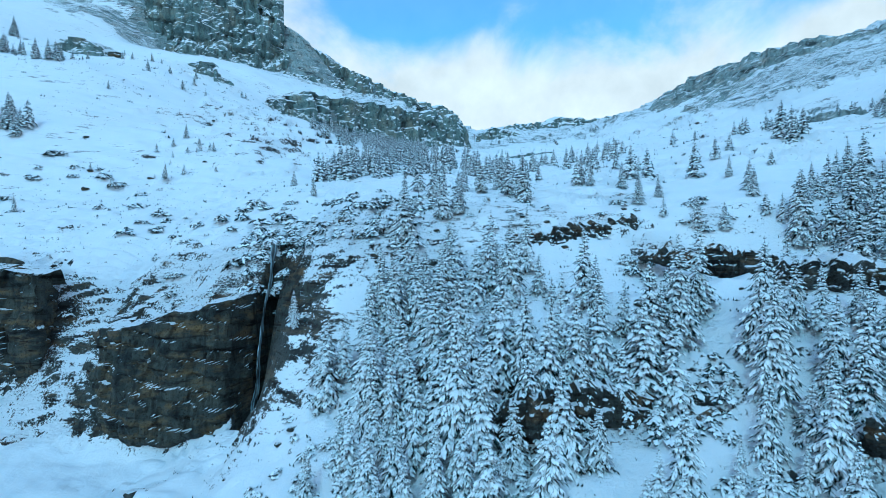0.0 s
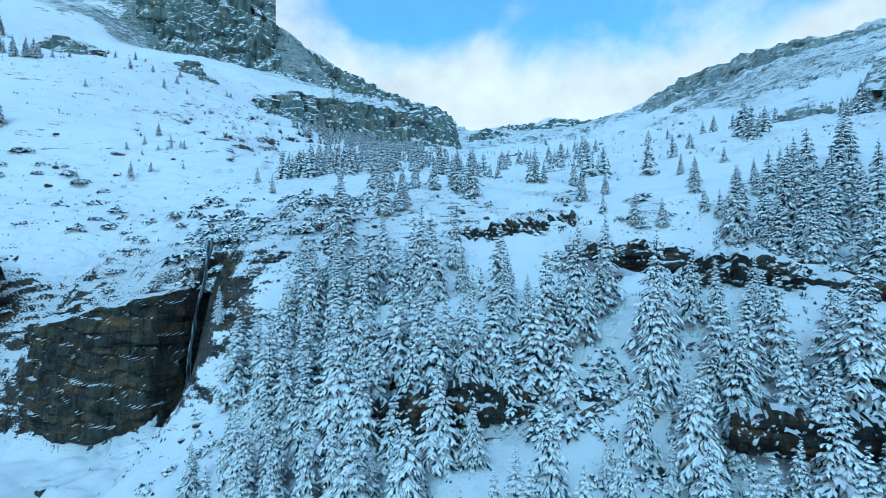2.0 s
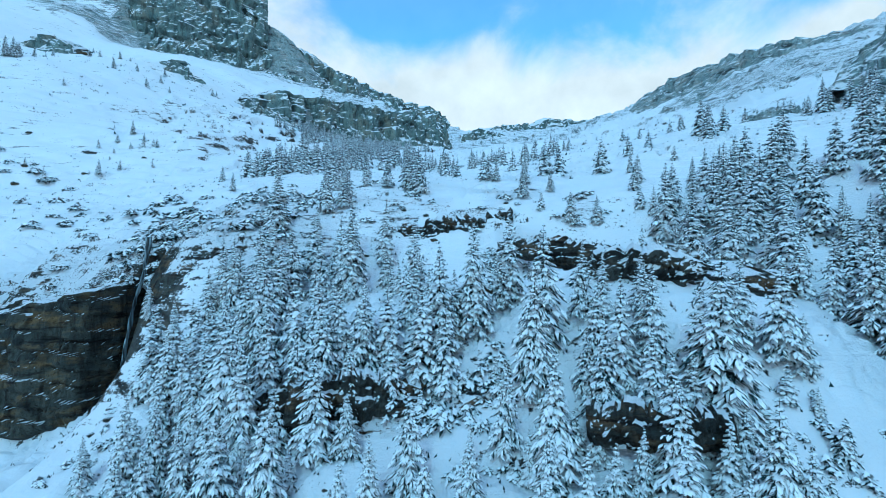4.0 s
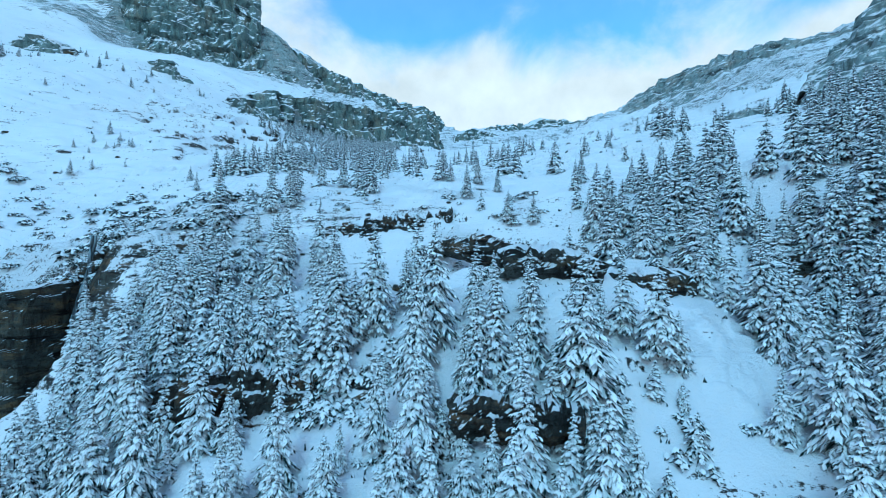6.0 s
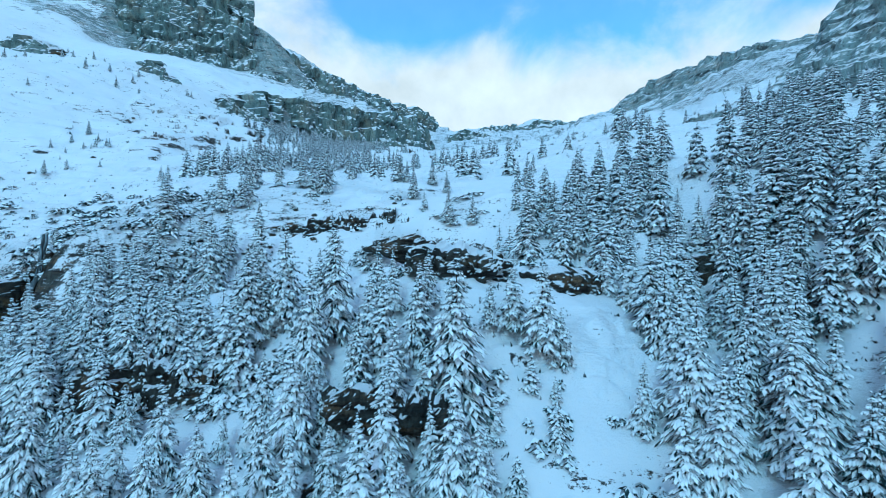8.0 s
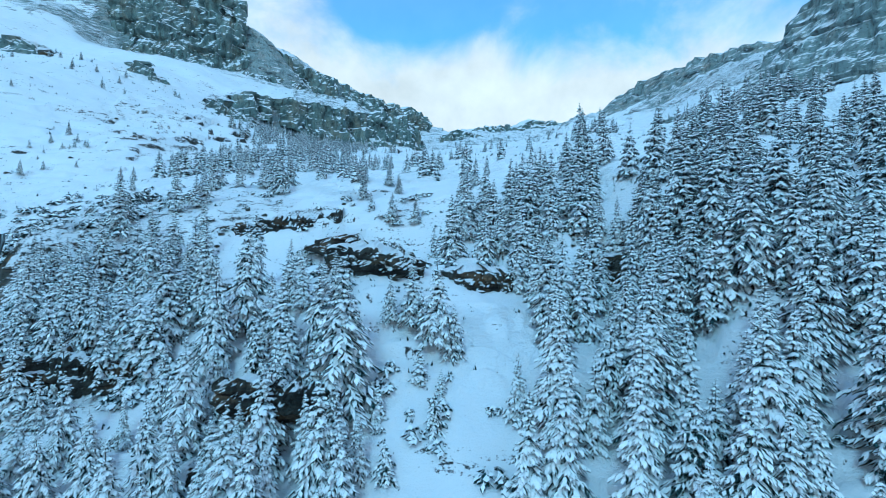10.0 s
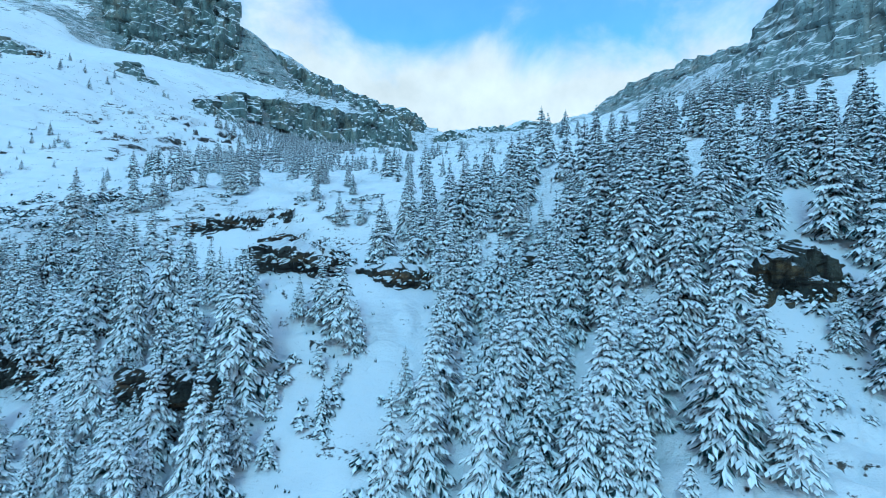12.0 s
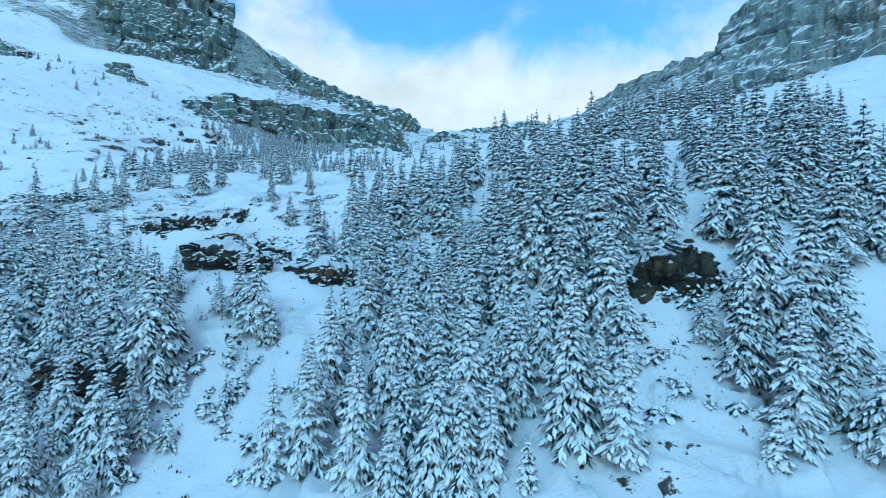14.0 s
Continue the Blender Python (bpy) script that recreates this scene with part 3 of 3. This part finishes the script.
def spruce(x, y, tall):
    if tall < 5.8:
        return plant("young_spruce", "small young spruce thick with snow on the slope", "tree", "young spruces on the slope", rnd_plant.choice(SAPLINGS), 5.0, x, y, tall)
    label = "tall slender spruce with snow-laden drooping branches" if tall > 13 else "spruce with snow-laden drooping branches on the slope"
    if tall > 15.5:
        return plant("spruce", label, "tree", "spruces on the slope", rnd_plant.choice(TALL_SPRUCES), 19.0, x, y, tall)
    return plant("spruce", label, "tree", "spruces on the slope", rnd_plant.choice(SPRUCES), SPRUCE_TALL, x, y, tall)


# groves: distance along the slope, distance up it, height of each tree
GROVE_GULLY = [-21, 86, 12.1, -31, 100, 7.6, -11.7, 91.5, 16.6, -9.2, 90, 16.4, -4.7, 91, 15.9, -1.1, 77, 14.1, -2.7, 81, 14.5, -11.4, 74, 16.3, -7.6, 70, 13.9, -3.9, 65.5, 13, 2.6, 73.5, 17.9, 1.8, 62.5, 20.9, 4.7, 60.5, 15.6, -10.3, 63, 10.1, 7.4, 83, 6.8, 6.7, 56.5, 6, -13.4, 89, 12.5, -6.6, 76.5, 12.5, -0.3, 71, 10, 4.2, 70.5, 11.6, -1, 60, 9.8, -14.6, 68, 8.8, -7.7, 63.5, 10.4, -18.7, 65.5, 7.7, -10.3, 71, 13.3, -17.4, 85, 11.1, -9.5, 94, 12.3, -0.8, 89.5, 13.9, 0.6, 94, 14.5]
GROVE_SHELF = [11.2, 100.5, 7.6, 18.6, 93.5, 7.6, 20.3, 90, 5.2, 21.6, 87.5, 5, 24.6, 84, 14.3, 25.4, 80, 9.7, 27.3, 73, 8.4, 11.1, 80, 5, 9.3, 56.5, 4.8, 12.2, 55, 4.2, 37.8, 81.5, 5.2, 36.2, 71, 3.8, 26.8, 60.5, 4, 12.9, 75, 10.7, 12.6, 90.5, 16.2, 21.6, 71, 7.6, 29, 68, 15.5, 31.1, 69, 10.7, 36.2, 61.5, 3.7, 25.9, 51.5, 10.5, 22.1, 49.5, 8.4, 32.4, 52.5, 6.3, 33.9, 69.6, 15.6, 17.4, 101.6, 14.1]
GROVE_BROW = [1.4, 109, 8.3, 58.5, 111, 7.4, 64.3, 110, 6.6, 52.7, 115.5, 4.6, -8.5, 165, 15.5, -2.4, 148.5, 13, -0.1, 122, 14.3, 3.8, 125, 10.2, 11.8, 153, 9.9, 18.7, 158.5, 11.1, 22.5, 136.5, 13.1, -9.1, 113, 15.9, 45.7, 149.5, 7, 53.8, 145.5, 8.5, 49.6, 122.5, 8.9, 58.2, 130.5, 6.1, 84.1, 142, 6.7, 79.5, 125.5, 8.1, 74.5, 111.5, 5.2, 98, 144, 5.1, 80.9, 109.5, 10.3, -47.6, 177.5, 7.3, -61.8, 200, 7, -160, 180, 6.3, -142.5, 268, 7.8, -124.4, 216, 7.1, -218.3, 244, 16.6, -268.4, 328, 14.6, -447.9, 504, 23.6, 18.9, 140.9, 12.5, 4.2, 128.4, 10.7, 6.3, 146.9, 10.4, 43.4, 151.9, 8.1]
GROVE_MIDDLE = [38.2, 73, 8.8, 42.5, 64, 15.4, 40.5, 59, 16.2, 48.1, 59, 12.2, 40.3, 64.5, 4.3, 55.4, 64, 8.2, 54.4, 61, 9.7, 50.6, 64.5, 9, 48.2, 66, 10.2, 42.1, 55, 7.3, 43.7, 53, 4.1, 45.9, 51.5, 7.4, 38.6, 51, 6.2, 39.7, 75, 13.4, 50.2, 57, 14.4, 54.4, 58.5, 12.3, 59, 56, 12.8, 63.7, 61, 6.6, 41, 50.5, 12.8, 46.4, 57.5, 8.3, 51.8, 46, 12.8, 48.7, 47, 7.4, 56.3, 46, 9.5, 62, 45.5, 7.2, 59, 52.1, 19.6, 63.5, 51.1, 4.2, 49.9, 41.1, 13.2, 53.9, 41.1, 9.1, 58.5, 42.6, 14.2, 60.7, 41.6, 11.3, 52.1, 48.6, 12.1, 59, 47.6, 9.1, 47.3, 41.1, 8.1]
GROVE_CAVE = [76.3, 102.5, 16.2, 81.2, 101, 11.8, 72.7, 84, 11.8, 81, 89.5, 15.1, 65.1, 45, 4.4, 85.7, 101.5, 15.1, 88.6, 93.5, 14.5, 82, 86, 10.2, 84.7, 82.5, 9.8, 87.7, 81.5, 11.7, 85.8, 70.5, 11.8, 86.4, 64.5, 13.1, 86.7, 61, 12.4, 84.7, 53, 14.7, 80.1, 51, 8, 87.7, 46.5, 10.7, 66.9, 61.6, 9.9, 70.3, 59.1, 12.3, 72.5, 58.6, 7.4, 68.2, 55.1, 4.4, 70.9, 54.1, 3.2, 70.2, 49.6, 4.7, 79.4, 40.6, 12.1, 83.2, 41.6, 15.9, 84.1, 47.6, 16.3, 89.3, 38.1, 15.4]
GROVE_EAST = [101.6, 72, 13.8, 98, 64, 12.3, 93.6, 53, 14, 103.1, 61, 16.1, 100.3, 54.5, 9.2, 101.3, 87.5, 9.4, 103.6, 84.5, 10.1, 109.3, 87, 10.4, 113.6, 80.5, 11.5, 110.3, 82.5, 10.8, 92.2, 44.6, 15.7, 93.3, 34.1, 8.1, 94.3, 47.6, 17.1, 107.3, 77.6, 17.1, 117.2, 67.1, 15.1, 112.3, 76.6, 18.8, 120.5, 61.1, 12.4, 101.1, 38.6, 20.4, 97.7, 35.6, 13.5, 103.2, 35.1, 11.9, 106.7, 33.1, 5.3, 108.7, 50.6, 11.3, 110.5, 46.1, 12.9, 101.8, 63.6, 16, 108.4, 66.1, 14.7, 98.1, 58.6, 13.3]
GROVE_WALL = [124.3, 97.5, 12.8, 127.2, 92.5, 13.2, 129.5, 86.5, 14.4, 122.9, 101.6, 13.5, 123.3, 81.1, 17.7, 123.8, 61.6, 17.2, 128.2, 66.6, 16.6, 141.6, 86.6, 12.5, 127.9, 58.6, 8.2, 137.8, 69.1, 8.6, 150.8, 90.1, 11.9, 161.1, 94.6, 14.4, 141.1, 60.6, 20.3, 149.4, 67.1, 16.4, 136.5, 44.6, 21, 168.9, 89.6, 11.8, 161.4, 70.6, 17.5, 172.2, 77.1, 15.3, 140.3, 42.6, 22, 154.5, 55.6, 19.1, 135.5, 36.1, 11.8, 143.9, 42.1, 15.3, 130.5, 45.6, 7.3, 135.2, 48.1, 5.7, 129.3, 31.1, 5.3]


for grove in (GROVE_GULLY, GROVE_SHELF, GROVE_BROW, GROVE_MIDDLE, GROVE_CAVE, GROVE_EAST, GROVE_WALL):
    for x, y, tall in zip(grove[0::3], grove[1::3], grove[2::3]):
        spruce(x, y, tall)


def clear(x, y, gap):
    return all((x - a) ** 2 + (y - b) ** 2 > gap * gap for a, b in planted)


WOODS = []


def fill(count, corners, lo, hi, gap, seed, joined=False):
    """Spruces strewn over a four-cornered stretch of the plan; joined: they go into the close-grown woods."""
    rnd = random.Random(seed)
    c, made, tries = [Vector(p) for p in corners], 0, 0
    while made < count and tries < count * 12:
        tries += 1
        u, v = rnd.random(), rnd.random()
        p = c[0].lerp(c[1], u).lerp(c[3].lerp(c[2], u), v)
        if clear(p.x, p.y, gap):
            tall = rnd.uniform(lo, hi)
            if joined:
                planted.append((p.x, p.y))
                WOODS.append((p.x, p.y, tall))
            else:
                spruce(p.x, p.y, tall)
            made += 1


fill(14, [(-14, 56), (26, 46), (20, 72), (-12, 76)], 8, 14, 3.0, 4)
fill(12, [(2, 46), (44, 44), (40, 60), (4, 66)], 7, 14, 3.0, 9)
fill(10, [(88, 34), (118, 32), (122, 56), (92, 58)], 10, 16, 3.0, 5)
fill(6, [(122, 30), (150, 30), (152, 46), (128, 42)], 8, 15, 3.4, 10)
fill(12, [(88, 34), (120, 33), (122, 60), (92, 62)], 11, 18, 2.8, 21)
fill(10, [(34, 40), (64, 36), (64, 52), (38, 58)], 7, 13, 2.7, 25)
fill(17, [(108, 60), (160, 60), (185, 130), (112, 112)], 9, 17, 3.4, 1, True)
fill(16, [(84, 62), (108, 58), (112, 90), (80, 95)], 8, 15, 3.2, 2, True)
fill(16, [(-22, 82), (8, 82), (14, 104), (-12, 104)], 7, 14, 2.8, 3, True)
fill(16, [(66, 84), (84, 84), (108, 128), (74, 122)], 5, 11, 3.2, 6, True)
fill(10, [(86, 90), (108, 86), (122, 118), (90, 122)], 9, 15, 3.2, 8, True)
fill(9, [(150, 62), (178, 70), (200, 125), (158, 118)], 11, 18, 3.6, 12, True)
fill(16, [(94, 60), (124, 58), (128, 96), (96, 96)], 10, 16, 2.8, 22, True)
fill(11, [(124, 58), (165, 52), (175, 90), (128, 92)], 12, 19, 3.2, 23, True)
fill(14, [(-14, 60), (30, 60), (30, 74), (-12, 80)], 9, 14, 2.7, 24, True)


# ---- woods: too many to tell apart ----
def joined_woods(name, label, kinds, base, spots, category="woods", names=("trunks", "crowns", "branch_snow")):
    """One object for all the trees at the spots (x, y, height)."""
    zs = height(np.array([p[0] for p in spots]), np.array([p[1] for p in spots]))
    holder = tagged(new(name), label, category, kind="stuff")
    for slot, (part_name, mat) in enumerate(zip(names, (M_BARK, M_NEEDLE, M_FROST))):
        raw = [(np.array([tuple(v.co) for v in k[slot].vertices]), np.array([len(p.vertices) for p in k[slot].polygons]), np.array([i for p in k[slot].polygons for i in p.vertices])) for k in kinds]
        verts, sizes, loops, count = [], [], [], 0
        for n, ((x, y, tall), z) in enumerate(zip(spots, zs)):
            co, size, loop = raw[n % len(raw)]
            s, a = tall / base, n * 2.4
            verts.append(np.stack([co[:, 0] * math.cos(a) - co[:, 1] * math.sin(a), co[:, 0] * math.sin(a) + co[:, 1] * math.cos(a), co[:, 2]], -1) * s + (x, y, z - 0.2))
            sizes.append(size), loops.append(loop + count)
            count += len(co)
        verts, sizes, loops = np.concatenate(verts), np.concatenate(sizes), np.concatenate(loops)
        me = bpy.data.meshes.new(part_name)
        me.vertices.add(len(verts)), me.loops.add(len(loops)), me.polygons.add(len(sizes))
        me.vertices.foreach_set("co", verts.ravel())
        me.loops.foreach_set("vertex_index", loops.astype(np.int32))
        me.polygons.foreach_set("loop_start", np.r_[0, np.cumsum(sizes)[:-1]].astype(np.int32))
        me.materials.append(mat)
        me.update(calc_edges=True)
        part(part_name, me, holder)["kind"] = "stuff"


def far_spots():
    rnd = random.Random(5)
    spots = []

    def strew(count, corners, lo, hi):
        c = [Vector(p) for p in corners]
        for _ in range(count):
            u, v = rnd.random(), rnd.random()
            p = c[0].lerp(c[1], u).lerp(c[3].lerp(c[2], u), v)
            if fbm(p.x / 30, p.y / 30, 0, 2, 77) > -0.35:
                spots.append((p.x, p.y, rnd.uniform(lo, hi)))
    strew(260, [(-125, 400), (-30, 330), (20, 600), (-70, 560)], 8, 15)
    strew(110, [(-55, 200), (25, 190), (10, 330), (-60, 330)], 8, 15)
    strew(70, [(20, 150), (100, 150), (120, 320), (20, 330)], 6, 12)
    strew(85, [(110, 112), (190, 130), (225, 200), (120, 180)], 8, 14)
    strew(50, [(130, 180), (215, 200), (200, 300), (130, 300)], 6, 11)
    strew(20, [(-160, 200), (-100, 190), (-100, 270), (-170, 290)], 3, 6)
    strew(24, [(-330, 330), (-200, 300), (-150, 480), (-300, 480)], 4, 9)
    strew(8, [(-228, 236), (-206, 236), (-206, 254), (-228, 254)], 10, 16)
    strew(5, [(-276, 324), (-262, 324), (-262, 334), (-276, 334)], 10, 15)
    strew(12, [(-345, 350), (-300, 345), (-310, 385), (-350, 385)], 9, 14)
    return spots


joined_woods("far_woods", "far snow-covered spruce woods below the cliffs", [spruce_meshes(200 + k, 14.0, 0.17 + 0.025 * k, 16, 6, 2, 1.0, 0.03, 1.7) for k in range(3)], 14.0, far_spots())
joined_woods("close_woods", "close-grown snow-laden spruces between the taller trees", [spruce_meshes(220 + k, 14.0, 0.155 + 0.02 * k, 21, 6, 7, 0.95, 0.04, 0.9) for k in range(4)], 14.0, WOODS)


# ---- snowed-up shrubs and boulders ----
def shrub_meshes(seed):
    rnd = random.Random(seed)
    snow, needles, stems = Shape(), Shape(), Shape()
    lumps = [(rnd.uniform(-0.7, 0.7), rnd.uniform(-0.7, 0.7), rnd.uniform(0.5, 1.25)) for _ in range(4)]
    for k in range(56):
        cx, cy, top = lumps[k % 4]
        a, out = rnd.uniform(0, math.tau), rnd.random() ** 0.7
        d = Vector((math.cos(a), math.sin(a), 0))
        p = Vector((cx, cy, 0)) + d * (out * 0.6) + Vector((0, 0, top * (1 - 0.75 * out * out) * rnd.uniform(0.55, 1.05)))
        for _ in range(2):
            b = a + rnd.uniform(-0.9, 0.9)
            twig(rnd, snow, needles, p, Vector((math.cos(b), math.sin(b), 0)), rnd.uniform(0.3, 0.6), rnd.uniform(0.10, 0.19), rnd.uniform(0.1, 0.9), 0.9)
        foot = Vector((cx, cy, -0.3)) * 0.4
        if k % 5 == 0:
            stems.add([foot + Vector((0.03, 0, -0.2)), foot + Vector((-0.03, 0.02, -0.2)), p], [(0, 1, 2)])
    return stems.mesh("stem", M_BARK), needles.mesh("foliage", M_NEEDLE), snow.mesh("branch_snow", M_FROST)


SHRUBS = [shrub_meshes(300 + k) for k in range(4)]


THICKET = []


def shrubs(count, corners, lo, hi, seed, joined=False):
    rnd = random.Random(seed)
    c = [Vector(p) for p in corners]
    for _ in range(count):
        u, v = rnd.random(), rnd.random()
        p = c[0].lerp(c[1], u).lerp(c[3].lerp(c[2], u), v)
        z = float(height(np.array([p.x]), np.array([p.y]))[0])
        s = rnd.uniform(lo, hi)
        if joined:
            THICKET.append((p.x, p.y, s * 1.2))
            continue
        root = tagged(new("shrub"), "low shrub buried in snow among the rocks", "shrub", "shrubs on the slope")
        root.matrix_basis = Matrix.LocRotScale((p.x, p.y, z - 0.1), Euler((0, 0, rnd.uniform(0, 6.28))), (s * 1.1, s * 1.1, s * 1.35))
        for nm, me in zip(("stem", "foliage", "branch_snow"), rnd.choice(SHRUBS)):
            part(nm, me, root)["kind"] = "stuff"


shrubs(70, [(-58, 118), (-4, 110), (6, 135), (-55, 140)], 0.9, 2.2, 1, True)
shrubs(26, [(-50, 112), (-36, 112), (-8, 116), (-40, 122)], 0.8, 1.8, 14, True)
shrubs(30, [(-60, 140), (6, 135), (6, 165), (-70, 175)], 0.9, 2.4, 11, True)
shrubs(14, [(-180, 190), (-110, 180), (-110, 225), (-190, 230)], 1.4, 2.6, 12, True)
shrubs(14, [(-110, 150), (-55, 140), (-60, 175), (-110, 180)], 1.2, 2.4, 13, True)
shrubs(26, [(-30, 70), (-14, 60), (-12, 84), (-26, 90)], 0.6, 1.4, 2)
shrubs(34, [(8, 60), (36, 58), (38, 70), (6, 72)], 0.7, 1.5, 3)
shrubs(28, [(10, 112), (66, 108), (72, 128), (0, 130)], 0.6, 1.5, 4, True)
shrubs(30, [(50, 40), (80, 38), (82, 56), (56, 58)], 0.6, 1.5, 5)
shrubs(26, [(50, 73), (84, 74), (84, 79), (50, 79)], 0.8, 1.6, 6)
shrubs(20, [(20, 44), (50, 44), (48, 58), (22, 58)], 0.6, 1.3, 7)
shrubs(34, [(106, 36), (140, 34), (142, 54), (112, 56)], 0.7, 1.6, 8)
shrubs(22, [(34, 103), (50, 95), (62, 91), (40, 106)], 0.7, 1.5, 15)
shrubs(24, [(76, 97), (98, 88), (112, 77), (92, 96)], 0.7, 1.6, 16)
shrubs(22, [(112, 51), (126, 54), (138, 64), (114, 56)], 0.7, 1.5, 17)
shrubs(24, [(6, 63.5), (28, 66), (30, 69), (4, 68)], 0.6, 1.3, 18)
shrubs(16, [(-100, 118), (-60, 116), (-60, 140), (-110, 150)], 0.6, 1.4, 9, True)
joined_woods("thicket", "low thicket of snow-buried shrubs above the cliffs", SHRUBS, 1.0, THICKET, "thicket", ("stems", "foliage", "branch_snow"))


def boulder_mesh(seed):
    bm = bmesh.new()
    bmesh.ops.create_icosphere(bm, subdivisions=3, radius=1.0)
    for v in bm.verts:
        n = noise.noise(v.co * 1.1 + Vector((seed * 3.1, 0, 0))) * 0.45 + noise.noise(v.co * 3.2 + Vector((0, seed * 1.7, 0))) * 0.16
        v.co = v.co * (1 + n)
        v.co.x = max(-0.75, min(0.8, v.co.x))
        v.co.z *= 0.7
    me = bpy.data.meshes.new("boulder")
    bm.to_mesh(me)
    bm.free()
    me.polygons.foreach_set("use_smooth", [False] * len(me.polygons))
    me.materials.append(M_CLIFF)
    return me


BOULDERS = [boulder_mesh(k) for k in range(5)]


def boulder(x, y, size, rnd):
    z = float(height(np.array([x]), np.array([y]))[0])
    ob = tagged(new("boulder", rnd.choice(BOULDERS)), "dark boulder capped with snow on the slope", "boulder", "boulders on the slope")
    ob.matrix_basis = Matrix.LocRotScale((x, y, z + size * 0.15), Euler((0, 0, rnd.uniform(0, 6.28))), (size * 1.3, size, size * 0.85))


def strew_boulders():
    rnd = random.Random(17)
    for x, y, size in ((33, 79, 1.5), (36.5, 80, 1.1), (-56, 88, 1.6), (-62, 92, 1.0), (-68, 84, 0.7), (30, 64, 1.1), (49, 49, 1.2), (136, 57, 1.4), (-152, 205, 1.3), (-299, 442, 6.5)):
        boulder(x, y, size, rnd)
    for _ in range(60):
        boulder(rnd.uniform(-40, 140), rnd.uniform(42, 128), rnd.uniform(0.25, 0.75), rnd)
    for _ in range(14):
        boulder(rnd.uniform(-220, -60), rnd.uniform(130, 330), rnd.uniform(0.4, 1.5), rnd)


strew_boulders()


# ---- frozen waterfall in the slot ----
def ice_material():
    m, nt, bsdf, N, L = material("ice")
    n = noise_node(nt, 1.6, 6, 0.6, (1, 1, 0.12))
    L(ramp(nt, n, [(0.42, (0.03, 0.04, 0.045)), (0.62, (0.42, 0.50, 0.55))]), bsdf.inputs["Base Color"])
    bsdf.inputs["Roughness"].default_value = 0.35
    rough_bump(nt, bsdf, n, 0.5, 0.15)
    return m


M_ICE = ice_material()


def icefall():
    nu, nv = 14, 90
    u, v = np.meshgrid(np.linspace(-1, 1, nu), np.linspace(0, 1, nv))
    z = 41 - 38 * v
    wide = 0.16 + 0.75 * (1 - smooth(0.03, 0.16, v)) + 0.5 * smooth(0.5, 1, v) + 0.2 * fbm(v * 9, 0, 1, 3, 51)
    x = -40.6 + 0.4 * fbm(v * 5, 2, 0, 3, 52) - 1.4 * v + u * wide
    y = 115 - 8 * smooth(0.0, 0.9, v) + 0.9 * u * u + 0.35 * fbm(u * 2.5, v * 12, 0, 3, 53)
    tagged(new("frozen_waterfall", grid_mesh("frozen_waterfall", np.stack([x, y, z], -1), nu, nv, M_ICE)),
           "thin broken frozen waterfall of grey ice in a dark slot", "waterfall")


icefall()


# ---- stalks, twigs and stones poking through the snow ----
def tufts(count, corners, lo, hi, seed):
    rnd = random.Random(seed)
    shape = Shape()
    c = [Vector(p) for p in corners]
    spots = []
    while len(spots) < count:
        u, v = rnd.random(), rnd.random()
        p = c[0].lerp(c[1], u).lerp(c[3].lerp(c[2], u), v)
        if fbm(p.x / 12, p.y / 12, 0, 3, seed + 5) > rnd.uniform(-0.5, 0.5):
            spots.append((p.x, p.y))
    zs = height(np.array([p[0] for p in spots]), np.array([p[1] for p in spots]))
    for (x, y), z in zip(spots, zs):
        size = lo + (hi - lo) * rnd.random() ** 2
        for _ in range(rnd.randint(2, 5)):
            a, b = rnd.uniform(0, math.tau), rnd.uniform(0, math.tau)
            foot = Vector((x + size * rnd.uniform(-0.8, 0.8), y + size * rnd.uniform(-0.8, 0.8), float(z) - 0.1))
            side = Vector((math.cos(a), math.sin(a), 0)) * size * rnd.uniform(0.12, 0.35)
            peak = foot + Vector((math.cos(b) * size * 0.4, math.sin(b) * size * 0.4, 0.1 + size * rnd.uniform(0.3, 1.0)))
            shape.add([foot - side, foot + side, foot + Vector((-side.y, side.x, 0)), peak], [(0, 1, 3), (1, 2, 3), (2, 0, 3)])
    tagged(new("tufts", shape.mesh("tufts", M_NEEDLE)), "dark twigs and stalks poking through the snow", "undergrowth", kind="stuff")


tufts(2200, [(-70, 44), (150, 34), (150, 100), (-40, 140)], 0.15, 0.75, 1)
tufts(900, [(-170, 130), (0, 112), (60, 180), (-170, 240)], 0.25, 1.0, 2)
tufts(700, [(-420, 300), (-60, 240), (-100, 480), (-420, 520)], 0.5, 2.0, 3)
tufts(500, [(60, 150), (230, 150), (230, 420), (60, 420)], 0.4, 1.5, 4)
